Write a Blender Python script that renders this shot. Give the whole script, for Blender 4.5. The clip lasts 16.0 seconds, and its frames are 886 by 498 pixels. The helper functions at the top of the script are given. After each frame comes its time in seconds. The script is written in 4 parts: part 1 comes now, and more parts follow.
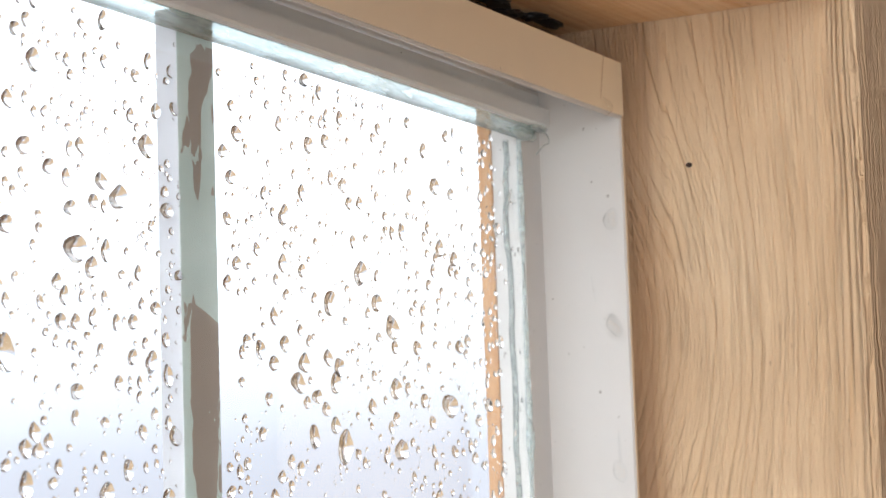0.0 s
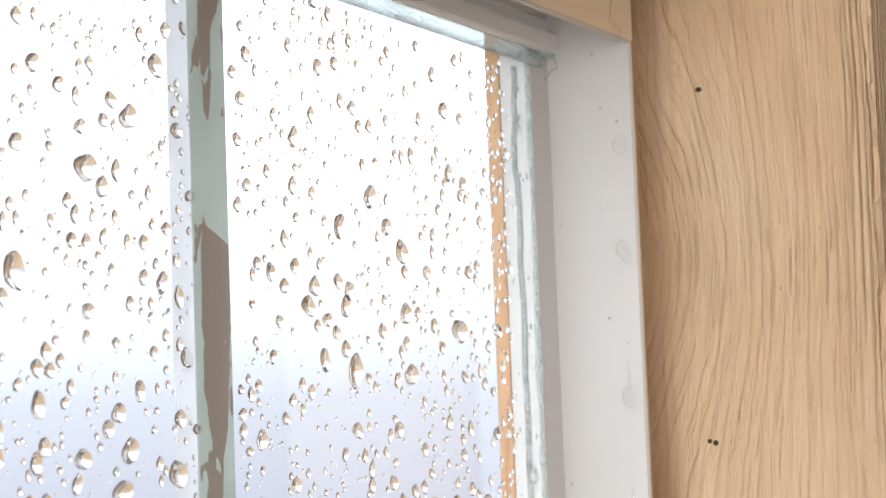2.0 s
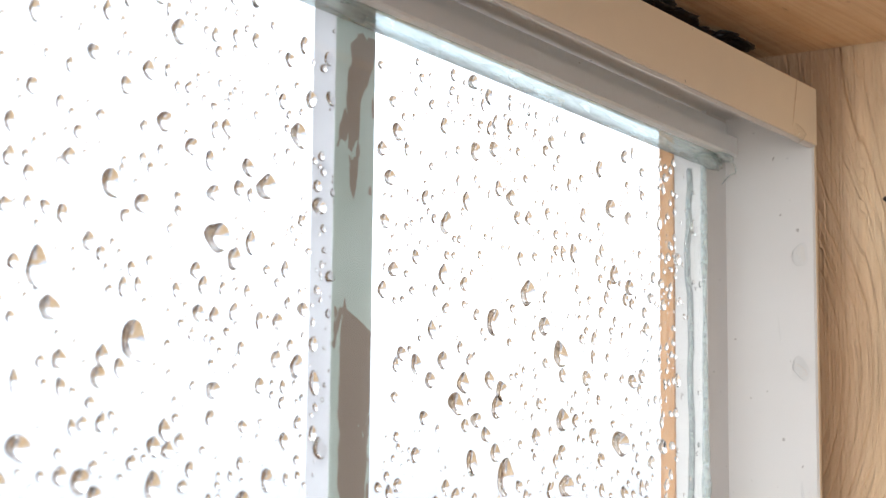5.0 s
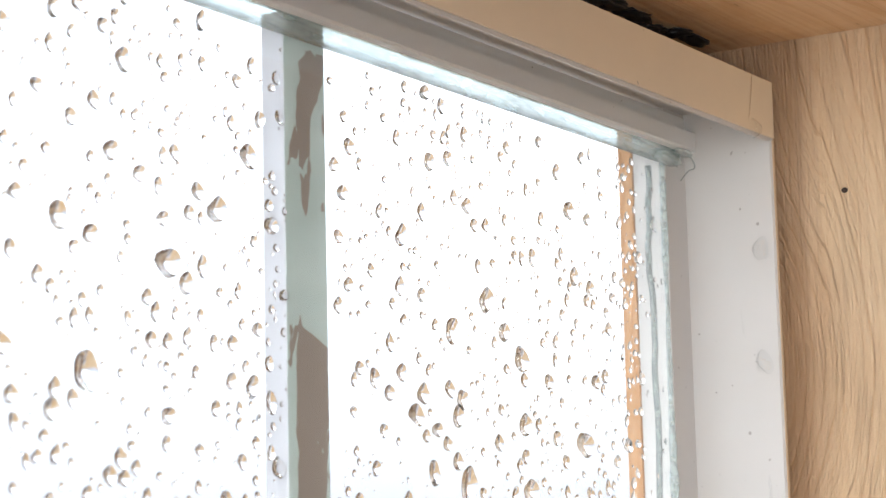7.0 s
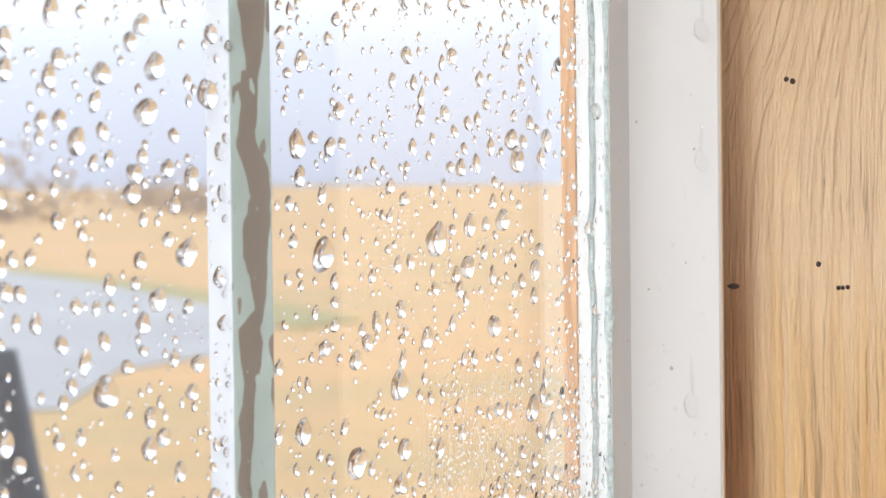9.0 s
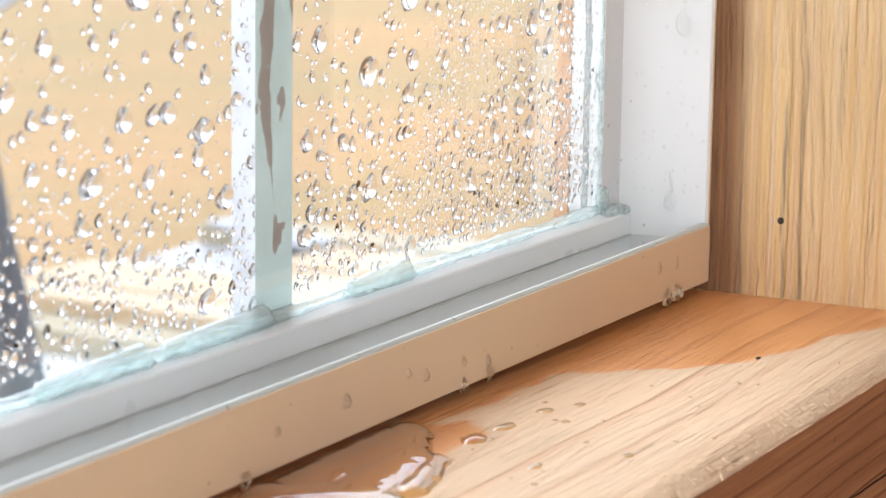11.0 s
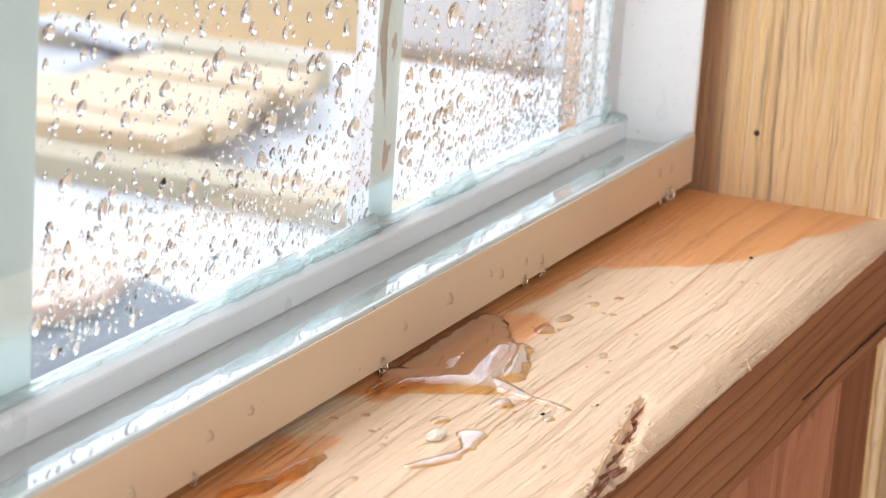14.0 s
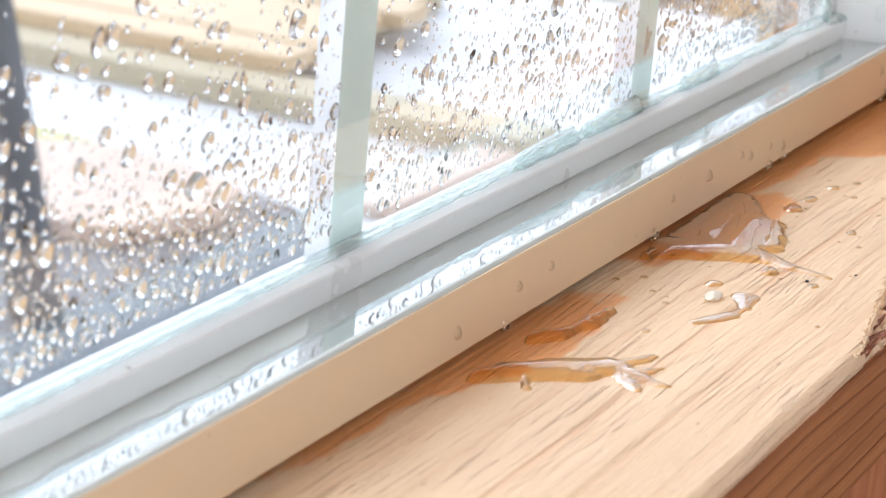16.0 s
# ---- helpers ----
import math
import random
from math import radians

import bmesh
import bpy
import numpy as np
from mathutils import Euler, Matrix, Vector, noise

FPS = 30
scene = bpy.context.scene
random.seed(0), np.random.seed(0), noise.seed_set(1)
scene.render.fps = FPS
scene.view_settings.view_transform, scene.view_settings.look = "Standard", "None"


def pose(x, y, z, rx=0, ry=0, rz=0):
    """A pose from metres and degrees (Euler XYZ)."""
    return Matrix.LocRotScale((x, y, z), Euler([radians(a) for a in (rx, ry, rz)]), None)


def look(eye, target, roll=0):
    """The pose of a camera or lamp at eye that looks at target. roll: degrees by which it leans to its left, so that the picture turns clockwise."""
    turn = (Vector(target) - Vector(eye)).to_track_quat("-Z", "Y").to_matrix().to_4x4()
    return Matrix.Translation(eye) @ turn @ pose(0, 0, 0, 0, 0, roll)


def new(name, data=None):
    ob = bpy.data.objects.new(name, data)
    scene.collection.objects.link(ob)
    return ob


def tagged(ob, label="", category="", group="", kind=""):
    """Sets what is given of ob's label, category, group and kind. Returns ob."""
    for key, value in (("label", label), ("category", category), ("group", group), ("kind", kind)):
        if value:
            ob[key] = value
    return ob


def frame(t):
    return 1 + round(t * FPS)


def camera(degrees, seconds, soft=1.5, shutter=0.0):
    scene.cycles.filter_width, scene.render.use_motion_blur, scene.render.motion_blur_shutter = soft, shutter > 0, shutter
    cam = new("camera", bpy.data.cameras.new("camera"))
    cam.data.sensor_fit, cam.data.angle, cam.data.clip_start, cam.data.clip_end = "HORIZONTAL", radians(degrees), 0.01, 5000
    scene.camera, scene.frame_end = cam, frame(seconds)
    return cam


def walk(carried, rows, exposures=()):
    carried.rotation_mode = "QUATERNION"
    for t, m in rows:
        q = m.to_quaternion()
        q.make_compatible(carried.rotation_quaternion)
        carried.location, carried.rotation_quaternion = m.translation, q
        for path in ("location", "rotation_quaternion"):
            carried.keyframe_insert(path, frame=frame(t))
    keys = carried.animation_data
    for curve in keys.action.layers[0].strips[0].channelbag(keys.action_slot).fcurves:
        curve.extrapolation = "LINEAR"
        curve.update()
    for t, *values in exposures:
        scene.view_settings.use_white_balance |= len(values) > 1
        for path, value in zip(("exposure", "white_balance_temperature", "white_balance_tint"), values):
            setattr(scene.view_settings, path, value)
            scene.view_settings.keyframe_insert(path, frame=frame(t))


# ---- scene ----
cam = camera(20.33, 16.0, 1.3)
PATH = [
    (0, (-0.6618, -0.3156, 0.1456), (-0.0489, 0.0095, 0.2389), -1.96),
    (0.5, (-0.6606, -0.3133, 0.1441), (-0.0479, 0.0123, 0.2365), -2.32),
    (1, (-0.6599, -0.3122, 0.1433), (-0.0467, 0.0130, 0.2341), -2.40),
    (1.5, (-0.6607, -0.3119, 0.1450), (-0.0465, 0.0130, 0.2300), -2.10),
    (2, (-0.6596, -0.3094, 0.1399), (-0.0445, 0.0154, 0.2186), -2.14),
    (2.5, (-0.6587, -0.3026, 0.1350), (-0.0425, 0.0233, 0.1991), -2.03),
    (3, (-0.6619, -0.3001, 0.1361), (-0.0467, 0.0311, 0.1790), -1.22),
    (3.5, (-0.6591, -0.2970, 0.1296), (-0.0481, 0.0413, 0.1765), -0.80),
    (4, (-0.6479, -0.2788, 0.1238), (-0.0476, 0.0740, 0.1962), 0.20),
    (4.5, (-0.6292, -0.2780, 0.1268), (-0.0399, 0.0863, 0.2269), 0.71),
    (5, (-0.6198, -0.2970, 0.1298), (-0.0379, 0.0717, 0.2540), 0.57),
    (5.2, (-0.6174, -0.2981, 0.1331), (-0.0357, 0.0692, 0.2624), 0.31),
    (7.4, (-0.6181, -0.3065, 0.1384), (-0.0294, 0.0565, 0.2471), -2.25),
    (7.6, (-0.6178, -0.3057, 0.1384), (-0.0245, 0.0535, 0.2342), -2.45),
    (8, (-0.6160, -0.3006, 0.1385), (-0.0167, 0.0559, 0.1992), -1.82),
    (8.5, (-0.6144, -0.2929, 0.1386), (-0.0079, 0.0559, 0.1611), -1.20),
    (9, (-0.6166, -0.2896, 0.1355), (-0.0081, 0.0560, 0.1167), -0.66),
    (9.5, (-0.6226, -0.2908, 0.1279), (-0.0158, 0.0538, 0.0732), -0.50),
    (10, (-0.6239, -0.2921, 0.1282), (-0.0184, 0.0489, 0.0437), -0.30),
    (10.2, (-0.6246, -0.2910, 0.1282), (-0.0192, 0.0476, 0.0344), -0.06),
    (12.3, (-0.6769, -0.2607, 0.1687), (-0.0569, 0.0225, 0.0095), 2.44),
    (12.5, (-0.6848, -0.2649, 0.1754), (-0.0630, 0.0125, 0.0131), 2.79),
    (12.8, (-0.6983, -0.2670, 0.1788), (-0.0735, 0.0015, 0.0127), 3.09),
    (13, (-0.7093, -0.2649, 0.1797), (-0.0835, 0.0006, 0.0128), 3.23),
    (13.5, (-0.7368, -0.2597, 0.1819), (-0.1106, 0.0008, 0.0085), 3.67),
    (14, (-0.7603, -0.2573, 0.1833), (-0.1356, 0.0029, 0.0042), 3.80),
    (14.5, (-0.7827, -0.2556, 0.1826), (-0.1606, 0.0072, -0.0018), 3.97),
    (15, (-0.8002, -0.2592, 0.1862), (-0.1807, 0.0066, -0.0025), 4.14),
    (15.5, (-0.8159, -0.2435, 0.1831), (-0.1996, 0.0265, -0.0099), 4.40),
    (16, (-0.8209, -0.2330, 0.1772), (-0.2106, 0.0455, -0.0228), 4.70),
]
walk(cam, [(t, look(eye, target, roll)) for t, eye, target, roll in PATH], [(0, 1.5, 6250, 10), (3.5, 1.5, 6250, 10), (4.3, 1.4, 6250, 10), (5.2, 1.5, 6250, 10), (9.0, 1.6, 6220, 10), (10.2, 1.7, 6060, 10), (12.5, 1.75, 6050, 10), (14.0, 1.75, 6040, 10), (16, 1.72, 5960, 10)])
cam.data.dof.use_dof = True
cam.data.dof.focus_distance = 0.61
cam.data.dof.aperture_fstop = 35

# ---- world and light ----
world = bpy.data.worlds.new("world")
scene.world = world
world.use_nodes = True
wn = world.node_tree
sky = wn.nodes.new("ShaderNodeTexSky")
sky.sky_type, sky.sun_disc = "NISHITA", False
sky.sun_elevation, sky.sun_rotation = radians(48), radians(20)
sky.air_density, sky.dust_density, sky.ozone_density = 1.0, 0.2, 1.0
wn.nodes["Background"].inputs["Strength"].default_value = 0.15
cloud = wn.nodes.new("ShaderNodeHueSaturation")
cloud.inputs["Saturation"].default_value = 0.28
wn.links.new(sky.outputs[0], cloud.inputs["Color"])
wn.links.new(cloud.outputs[0], wn.nodes["Background"].inputs[0])
sun_data = bpy.data.lights.new("sun", "SUN")
sun_data.energy, sun_data.angle, sun_data.color = 0.7, radians(50), (1, 0.97, 0.93)
sun = new("sun", sun_data)
sun.rotation_euler = (radians(42), 0, radians(160))
# added fill lamp, as daylight by an assumed, unseen doorway behind and beside the camera
fill_data = bpy.data.lights.new("added_daylight_fill", "AREA")
fill_data.shape, fill_data.size, fill_data.size_y = "RECTANGLE", 0.52, 1.9
fill_data.energy, fill_data.color = 10.0, (1.0, 0.985, 0.962)
fill_light = new("added_daylight_fill", fill_data)
fill_light.matrix_world = look((-1.86, -0.95, 0.36), (0, -0.10, 0.10))

# ---- measures of the window, in metres ----
FRONT = -0.0278            # room face of the vinyl frame
XF = -0.004                # its side, against the stud
FB, FT = 0.0034, 0.0200    # bottom track: underside and lip
LEDGE = 0.0148             # floor of the bottom track
HL, HT = 0.2787, 0.2955    # head track: lip and top
HEADROOM = 0.3075          # underside of the header
SILL_Y = -0.0985           # room edge of the sill plate
STOP_X = -0.018            # glass begins here
GLASS_B, GLASS_T = 0.0235, 0.2738
BAR1, BAR2, BAR3, BAR_W, BAR_D = -0.1870, -0.3613, -0.5342, 0.0154, 0.0060
LEFT = -0.724              # side of the frame at the other stud
GROUND = -1.0


# ---- building helpers ----
def finish(name, me, material, parent, label, smooth=False):
    me.materials.append(material)
    if smooth:
        me.polygons.foreach_set("use_smooth", [True] * len(me.polygons))
    ob = new(name, me)
    if parent:
        ob.parent = parent
        ob.matrix_parent_inverse = world_of(parent).inverted()
    if label:
        ob["label"] = label
    return ob


def world_of(ob):
    """The pose of an object in the world, before the scene is evaluated."""
    own = Matrix.LocRotScale(ob.location, ob.rotation_euler, ob.scale)
    return world_of(ob.parent) @ ob.matrix_parent_inverse @ own if ob.parent else own


def part(name, bm, material, parent=None, label="", smooth=False):
    me = bpy.data.meshes.new(name)
    bmesh.ops.recalc_face_normals(bm, faces=bm.faces)
    bm.to_mesh(me)
    bm.free()
    return finish(name, me, material, parent, label, smooth)


def surface(name, verts, faces, material, parent=None, label="", smooth=True):
    me = bpy.data.meshes.new(name)
    me.from_pydata([tuple(v) for v in verts], [], faces)
    me.update()
    return finish(name, me, material, parent, label, smooth)


def root(name, x, y, z, label, category, group="", kind=""):
    ob = new(name)
    ob.location = (x, y, z)
    ob.empty_display_size = 0.02
    return tagged(ob, label, category, group, kind)


def box(x0, x1, y0, y1, z0, z1, bevel=0.0, segments=2):
    bm = bmesh.new()
    bmesh.ops.create_cube(bm, size=1)
    bmesh.ops.scale(bm, vec=(x1 - x0, y1 - y0, z1 - z0), verts=bm.verts)
    bmesh.ops.translate(bm, vec=((x0 + x1) / 2, (y0 + y1) / 2, (z0 + z1) / 2), verts=bm.verts)
    if bevel:
        bmesh.ops.bevel(bm, geom=bm.edges[:], offset=bevel, segments=segments, affect="EDGES", profile=0.7)
    return bm


def sweep(profile, axis, a, b, steps=1, wobble=None):
    """A closed profile drawn out from a to b along x (profile of y, z) or along z (profile of x, y)."""
    bm = bmesh.new()
    rings = []
    for i in range(steps + 1):
        s = a + (b - a) * i / steps
        ring = []
        for k, (p, q) in enumerate(profile):
            if wobble:
                p, q = wobble(s, k, p, q)
            ring.append(bm.verts.new((s, p, q) if axis == "x" else (p, q, s)))
        rings.append(ring)
    n = len(profile)
    for r0, r1 in zip(rings, rings[1:]):
        for k in range(n):
            bm.faces.new((r0[k], r0[(k + 1) % n], r1[(k + 1) % n], r1[k]))
    bm.faces.new(rings[0])
    bm.faces.new(rings[-1])
    return bm


# ---- materials ----
def shader(name):
    m = bpy.data.materials.new(name)
    m.use_nodes = True
    return m, m.node_tree, m.node_tree.nodes["Principled BSDF"]


def node(nt, kind, links=(), **values):
    n = nt.nodes.new(kind)
    for key, value in values.items():
        setattr_plain(n, key, value)
    for socket, source in links:
        if isinstance(source, (int, float, tuple)):
            n.inputs[socket].default_value = source
        else:
            nt.links.new(source, n.inputs[socket])
    return n


def setattr_plain(n, key, value):
    if key == "operation":
        n.operation = value
    elif key == "blend_type":
        n.blend_type = value
    elif key == "data_type":
        n.data_type = value


def mth(nt, op, a, b=0.0, c=0.0):
    return node(nt, "ShaderNodeMath", ((0, a), (1, b), (2, c)), operation=op).outputs[0]


def place_of(nt):
    sep = node(nt, "ShaderNodeSeparateXYZ", ((0, node(nt, "ShaderNodeNewGeometry").outputs["Position"]),))
    return sep.outputs[0], sep.outputs[1], sep.outputs[2]


def vec(nt, x, y, z):
    return node(nt, "ShaderNodeCombineXYZ", ((0, x), (1, y), (2, z))).outputs[0]


def scaled(nt, x, y, z, sx, sy, sz):
    return vec(nt, mth(nt, "MULTIPLY", x, sx), mth(nt, "MULTIPLY", y, sy), mth(nt, "MULTIPLY", z, sz))


def fuzz(nt, v, scale, detail=3.0, rough=0.5):
    return node(nt, "ShaderNodeTexNoise", (("Vector", v), ("Scale", scale), ("Detail", detail), ("Roughness", rough))).outputs[0]


def ramp(nt, fac, *stops):
    n = node(nt, "ShaderNodeValToRGB", ((0, fac),))
    e = n.color_ramp.elements
    while len(e) < len(stops):
        e.new(0.5)
    for el, (pos, col) in zip(e, stops):
        el.position = pos
        el.color = (*col, 1) if isinstance(col, tuple) else (col, col, col, 1)
    return n.outputs[0]


def blend(nt, fac, a, b, mode="MIX"):
    n = node(nt, "ShaderNodeMix", data_type="RGBA", blend_type=mode)
    for i, v in ((0, fac), (6, a), (7, b)):
        if isinstance(v, (int, float)):
            n.inputs[i].default_value = v
        elif isinstance(v, tuple):
            n.inputs[i].default_value = (*v, 1)
        else:
            nt.links.new(v, n.inputs[i])
    return n.outputs[2]


def relief(nt, b, height, strength, distance):
    n = node(nt, "ShaderNodeBump", (("Height", height), ("Strength", strength), ("Distance", distance)))
    nt.links.new(n.outputs[0], b.inputs["Normal"])


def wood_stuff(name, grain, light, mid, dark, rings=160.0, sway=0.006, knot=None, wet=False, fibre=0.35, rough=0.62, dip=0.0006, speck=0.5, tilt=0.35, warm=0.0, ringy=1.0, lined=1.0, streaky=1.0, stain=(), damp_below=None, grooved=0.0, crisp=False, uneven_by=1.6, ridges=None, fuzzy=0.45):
    """Softwood: growth rings that sway along the grain, fibres, stains, and where asked a knot and wet patches."""
    m, nt, b = shader(name)
    x, y, z = place_of(nt)
    if grain == "x":
        along, across, deep = x, y, z
    elif grain == "z":
        along, across, deep = z, y, x
    else:
        along, across, deep = y, x, z
    slow = fuzz(nt, scaled(nt, along, across, deep, 5, 16, 16), 1.0, 2.0)
    uneven = fuzz(nt, scaled(nt, along, across, deep, 2, 140, 60), 1.0, 2.0)
    ripple = fuzz(nt, scaled(nt, along, across, deep, 45, 90, 60), 1.0, 2.0)
    ring = mth(nt, "ADD", across, mth(nt, "MULTIPLY", deep, tilt))
    ring = mth(nt, "ADD", ring, mth(nt, "MULTIPLY", slow, sway * 4))
    ring = mth(nt, "ADD", ring, mth(nt, "MULTIPLY", ripple, sway * 0.18))
    ring = mth(nt, "ADD", ring, mth(nt, "MULTIPLY", uneven, uneven_by / rings))
    spot = None
    if knot:
        ka, kc, la, lc, push = knot
        da = mth(nt, "DIVIDE", mth(nt, "SUBTRACT", along, ka), la)
        dc = mth(nt, "DIVIDE", mth(nt, "SUBTRACT", across, kc), lc)
        r2 = mth(nt, "ADD", mth(nt, "MULTIPLY", da, da), mth(nt, "MULTIPLY", dc, dc))
        spot = mth(nt, "POWER", 2.718, mth(nt, "MULTIPLY", r2, -1.0))
        ring = mth(nt, "ADD", ring, mth(nt, "MULTIPLY", spot, push))
    count = mth(nt, "MULTIPLY", ring, rings)
    year = mth(nt, "FLOOR", count)
    phase = mth(nt, "FRACT", count)
    varied = node(nt, "ShaderNodeTexWhiteNoise", ((0, vec(nt, year, 0.5, 0.5)),))
    if crisp:
        late = ramp(nt, phase, (0.0, 0.35), (0.05, 0.0), (0.5, 0.03), (0.80, 0.26), (0.90, 0.9), (0.96, 1.0), (1.0, 0.5))
    else:
        late = ramp(nt, phase, (0.0, 0.25), (0.08, 0.0), (0.5, 0.12), (0.82, 0.6), (0.95, 1.0), (1.0, 0.3))
    late = mth(nt, "MULTIPLY", late, mth(nt, "MULTIPLY_ADD", varied.outputs[0], 0.75 * ringy, 0.25 * ringy))
    fib = fuzz(nt, scaled(nt, along, across, deep, 14, 1500, 1500), 1.0, 4.0, 0.65)
    streak = fuzz(nt, scaled(nt, along, across, deep, 9, 260, 260), 1.0, 3.0, 0.6)
    cloud = fuzz(nt, scaled(nt, along, across, deep, 10, 30, 30), 1.0, 4.0, 0.6)
    lines = fuzz(nt, scaled(nt, along, ring, deep, 4, 620, 300), 1.0, 3.0, 0.7)
    col = blend(nt, late, light, mid)
    col = blend(nt, ramp(nt, streak, (0.46, 0.0), (0.78, 0.75 * streaky)), col, mid)
    col = blend(nt, ramp(nt, lines, (0.46, 0.0), (0.60, 0.7 * lined), (0.74, 1.0 * lined)), col, mid)
    col = blend(nt, ramp(nt, lines, (0.56, 0.0), (0.72, 0.6 * lined)), col, dark)
    col = blend(nt, ramp(nt, fib, (0.5, 0.0), (0.85, fibre)), col, dark)
    col = blend(nt, ramp(nt, cloud, (0.5, 0.0), (0.85, 0.45)), col, mid)
    if warm:
        col = blend(nt, ramp(nt, fuzz(nt, scaled(nt, along, across, deep, 7, 12, 12), 1.0, 2.0), (0.42, 0.0), (0.62, warm)), col, (0.60, 0.31, 0.10))
        grey = fuzz(nt, scaled(nt, along, across, deep, 5, 150, 150), 1.0, 2.0)
        col = blend(nt, ramp(nt, grey, (0.62, 0.0), (0.74, 0.06)), col, (0.30, 0.21, 0.13))
    if damp_below:
        # orange water stain that has crept up the fibres from below
        creep = fuzz(nt, scaled(nt, along, across, deep, 3, 330, 100), 1.0, 3.0, 0.6)
        level = mth(nt, "SUBTRACT", mth(nt, "MULTIPLY_ADD", mth(nt, "SUBTRACT", creep, 0.5), 0.07, damp_below), along)
        soaked = ramp(nt, mth(nt, "MULTIPLY_ADD", level, 14, 0.5), (0.25, 0.0), (0.55, 0.55), (1.0, 0.85))
        band = fuzz(nt, scaled(nt, along, across, deep, 1.8, 460, 60), 1.0, 3.0, 0.6)
        col = blend(nt, mth(nt, "MULTIPLY", soaked, ramp(nt, band, (0.36, 0.15), (0.6, 0.95))), col, blend(nt, ramp(nt, streak, (0.4, 0.0), (0.7, 0.8)), (0.84, 0.55, 0.22), (0.72, 0.40, 0.13)))
        # reddish water stain beside the frame, with the contact shade there painted in too
        stain_shade = mth(nt, "MULTIPLY_ADD", mth(nt, "SUBTRACT", creep, 0.5), 0.008, across)
        col = blend(nt, mth(nt, "MULTIPLY", ramp(nt, mth(nt, "MULTIPLY_ADD", stain_shade, 70, 3.1), (0.25, 0.0), (0.55, 0.45), (0.85, 0.95)), ramp(nt, mth(nt, "MULTIPLY_ADD", level, 8, 0.8), (0.0, 0.55), (0.9, 0.95))), col, (0.25, 0.105, 0.045))
    for mid_line, wide, top in stain:
        off = mth(nt, "ABSOLUTE", mth(nt, "ADD", mth(nt, "SUBTRACT", across, mid_line), mth(nt, "MULTIPLY", mth(nt, "SUBTRACT", fuzz(nt, scaled(nt, along, across, deep, 22, 9, 9), 1.0, 2.0), 0.5), 0.006)))
        vein = ramp(nt, mth(nt, "DIVIDE", off, mth(nt, "MULTIPLY", fuzz(nt, scaled(nt, along, across, deep, 34, 3, 3), 1.0, 2.0), wide * 2)), (0.3, 0.8), (1.0, 0.0))
        fade = ramp(nt, mth(nt, "MULTIPLY_ADD", mth(nt, "SUBTRACT", top, along), 18, 0.5), (0.1, 0.0), (0.9, 1.0))
        breaks = ramp(nt, fuzz(nt, scaled(nt, along, across, deep, 40, 600, 90), 1.0, 3.0), (0.38, 0.15), (0.58, 0.9))
        col = blend(nt, mth(nt, "MULTIPLY", mth(nt, "MULTIPLY", vein, fade), breaks), col, (0.25, 0.19, 0.13))
    comb = None
    if ridges:
        # close hard ridges left standing where the soft wood has worn away
        edge_at, pitch = ridges
        band = ramp(nt, mth(nt, "MULTIPLY_ADD", mth(nt, "SUBTRACT", edge_at, across), 60, 0.5), (0.3, 0.0), (0.9, 1.0))
        band = mth(nt, "MULTIPLY", band, ramp(nt, along, (0.10, 0.12), (0.19, 1.0)))
        wave = mth(nt, "FRACT", mth(nt, "MULTIPLY", mth(nt, "ADD", ring, mth(nt, "MULTIPLY", uneven, 0.004)), 1.0 / pitch))
        comb = mth(nt, "MULTIPLY", ramp(nt, wave, (0.0, 0.9), (0.25, 0.0), (0.7, 0.1), (1.0, 0.9)), band)
        col = blend(nt, mth(nt, "MULTIPLY", comb, 0.45), col, mid)
    groove = None
    if grooved:
        # torn fibres: short dark slits along the grain
        slit = fuzz(nt, scaled(nt, along, ring, deep, 26, 1100, 120), 1.0, 3.0, 0.6)
        some = ramp(nt, fuzz(nt, scaled(nt, along, across, deep, 16, 40, 30), 1.0, 2.0), (0.42, 0.1), (0.58, 1.0))
        groove = mth(nt, "MULTIPLY", ramp(nt, slit, (0.60, 0.0), (0.64, 1.0)), some)
        col = blend(nt, mth(nt, "MULTIPLY", groove, grooved), col, (0.30, 0.17, 0.08))
    if spot is not None:
        col = blend(nt, mth(nt, "MULTIPLY", ramp(nt, spot, (0.45, 0.0), (0.95, 0.7)), ramp(nt, cloud, (0.3, 0.25), (0.7, 1.0))), col, dark)
    pits = fuzz(nt, scaled(nt, along, across, deep, 160, 500, 500), 1.0, 2.0)
    col = blend(nt, ramp(nt, pits, (0.70, 0.0), (0.78, speck)), col, dark)
    gloss = ramp(nt, fib, (0.3, rough - 0.1), (0.8, rough + 0.15))
    height = mth(nt, "ADD", mth(nt, "MULTIPLY", late, -0.7), mth(nt, "MULTIPLY", fib, fuzzy))
    height = mth(nt, "ADD", height, mth(nt, "MULTIPLY_ADD", pits, -0.3, mth(nt, "MULTIPLY", lines, -0.5)))
    if comb is not None:
        height = mth(nt, "MULTIPLY_ADD", comb, -0.8, height)
    if groove is not None:
        height = mth(nt, "MULTIPLY_ADD", groove, -0.8, height)
    if wet:
        edge = mth(nt, "MULTIPLY", mth(nt, "SUBTRACT", fuzz(nt, scaled(nt, x, y, z, 60, 110, 60), 1.0, 3.0), 0.5), 0.026)
        front = mth(nt, "ADD", mth(nt, "MULTIPLY_ADD", mth(nt, "ADD", x, 0.043), 0.27, 0.078), y)
        side = mth(nt, "MULTIPLY", mth(nt, "ADD", mth(nt, "ADD", x, 0.150), y), 0.7)
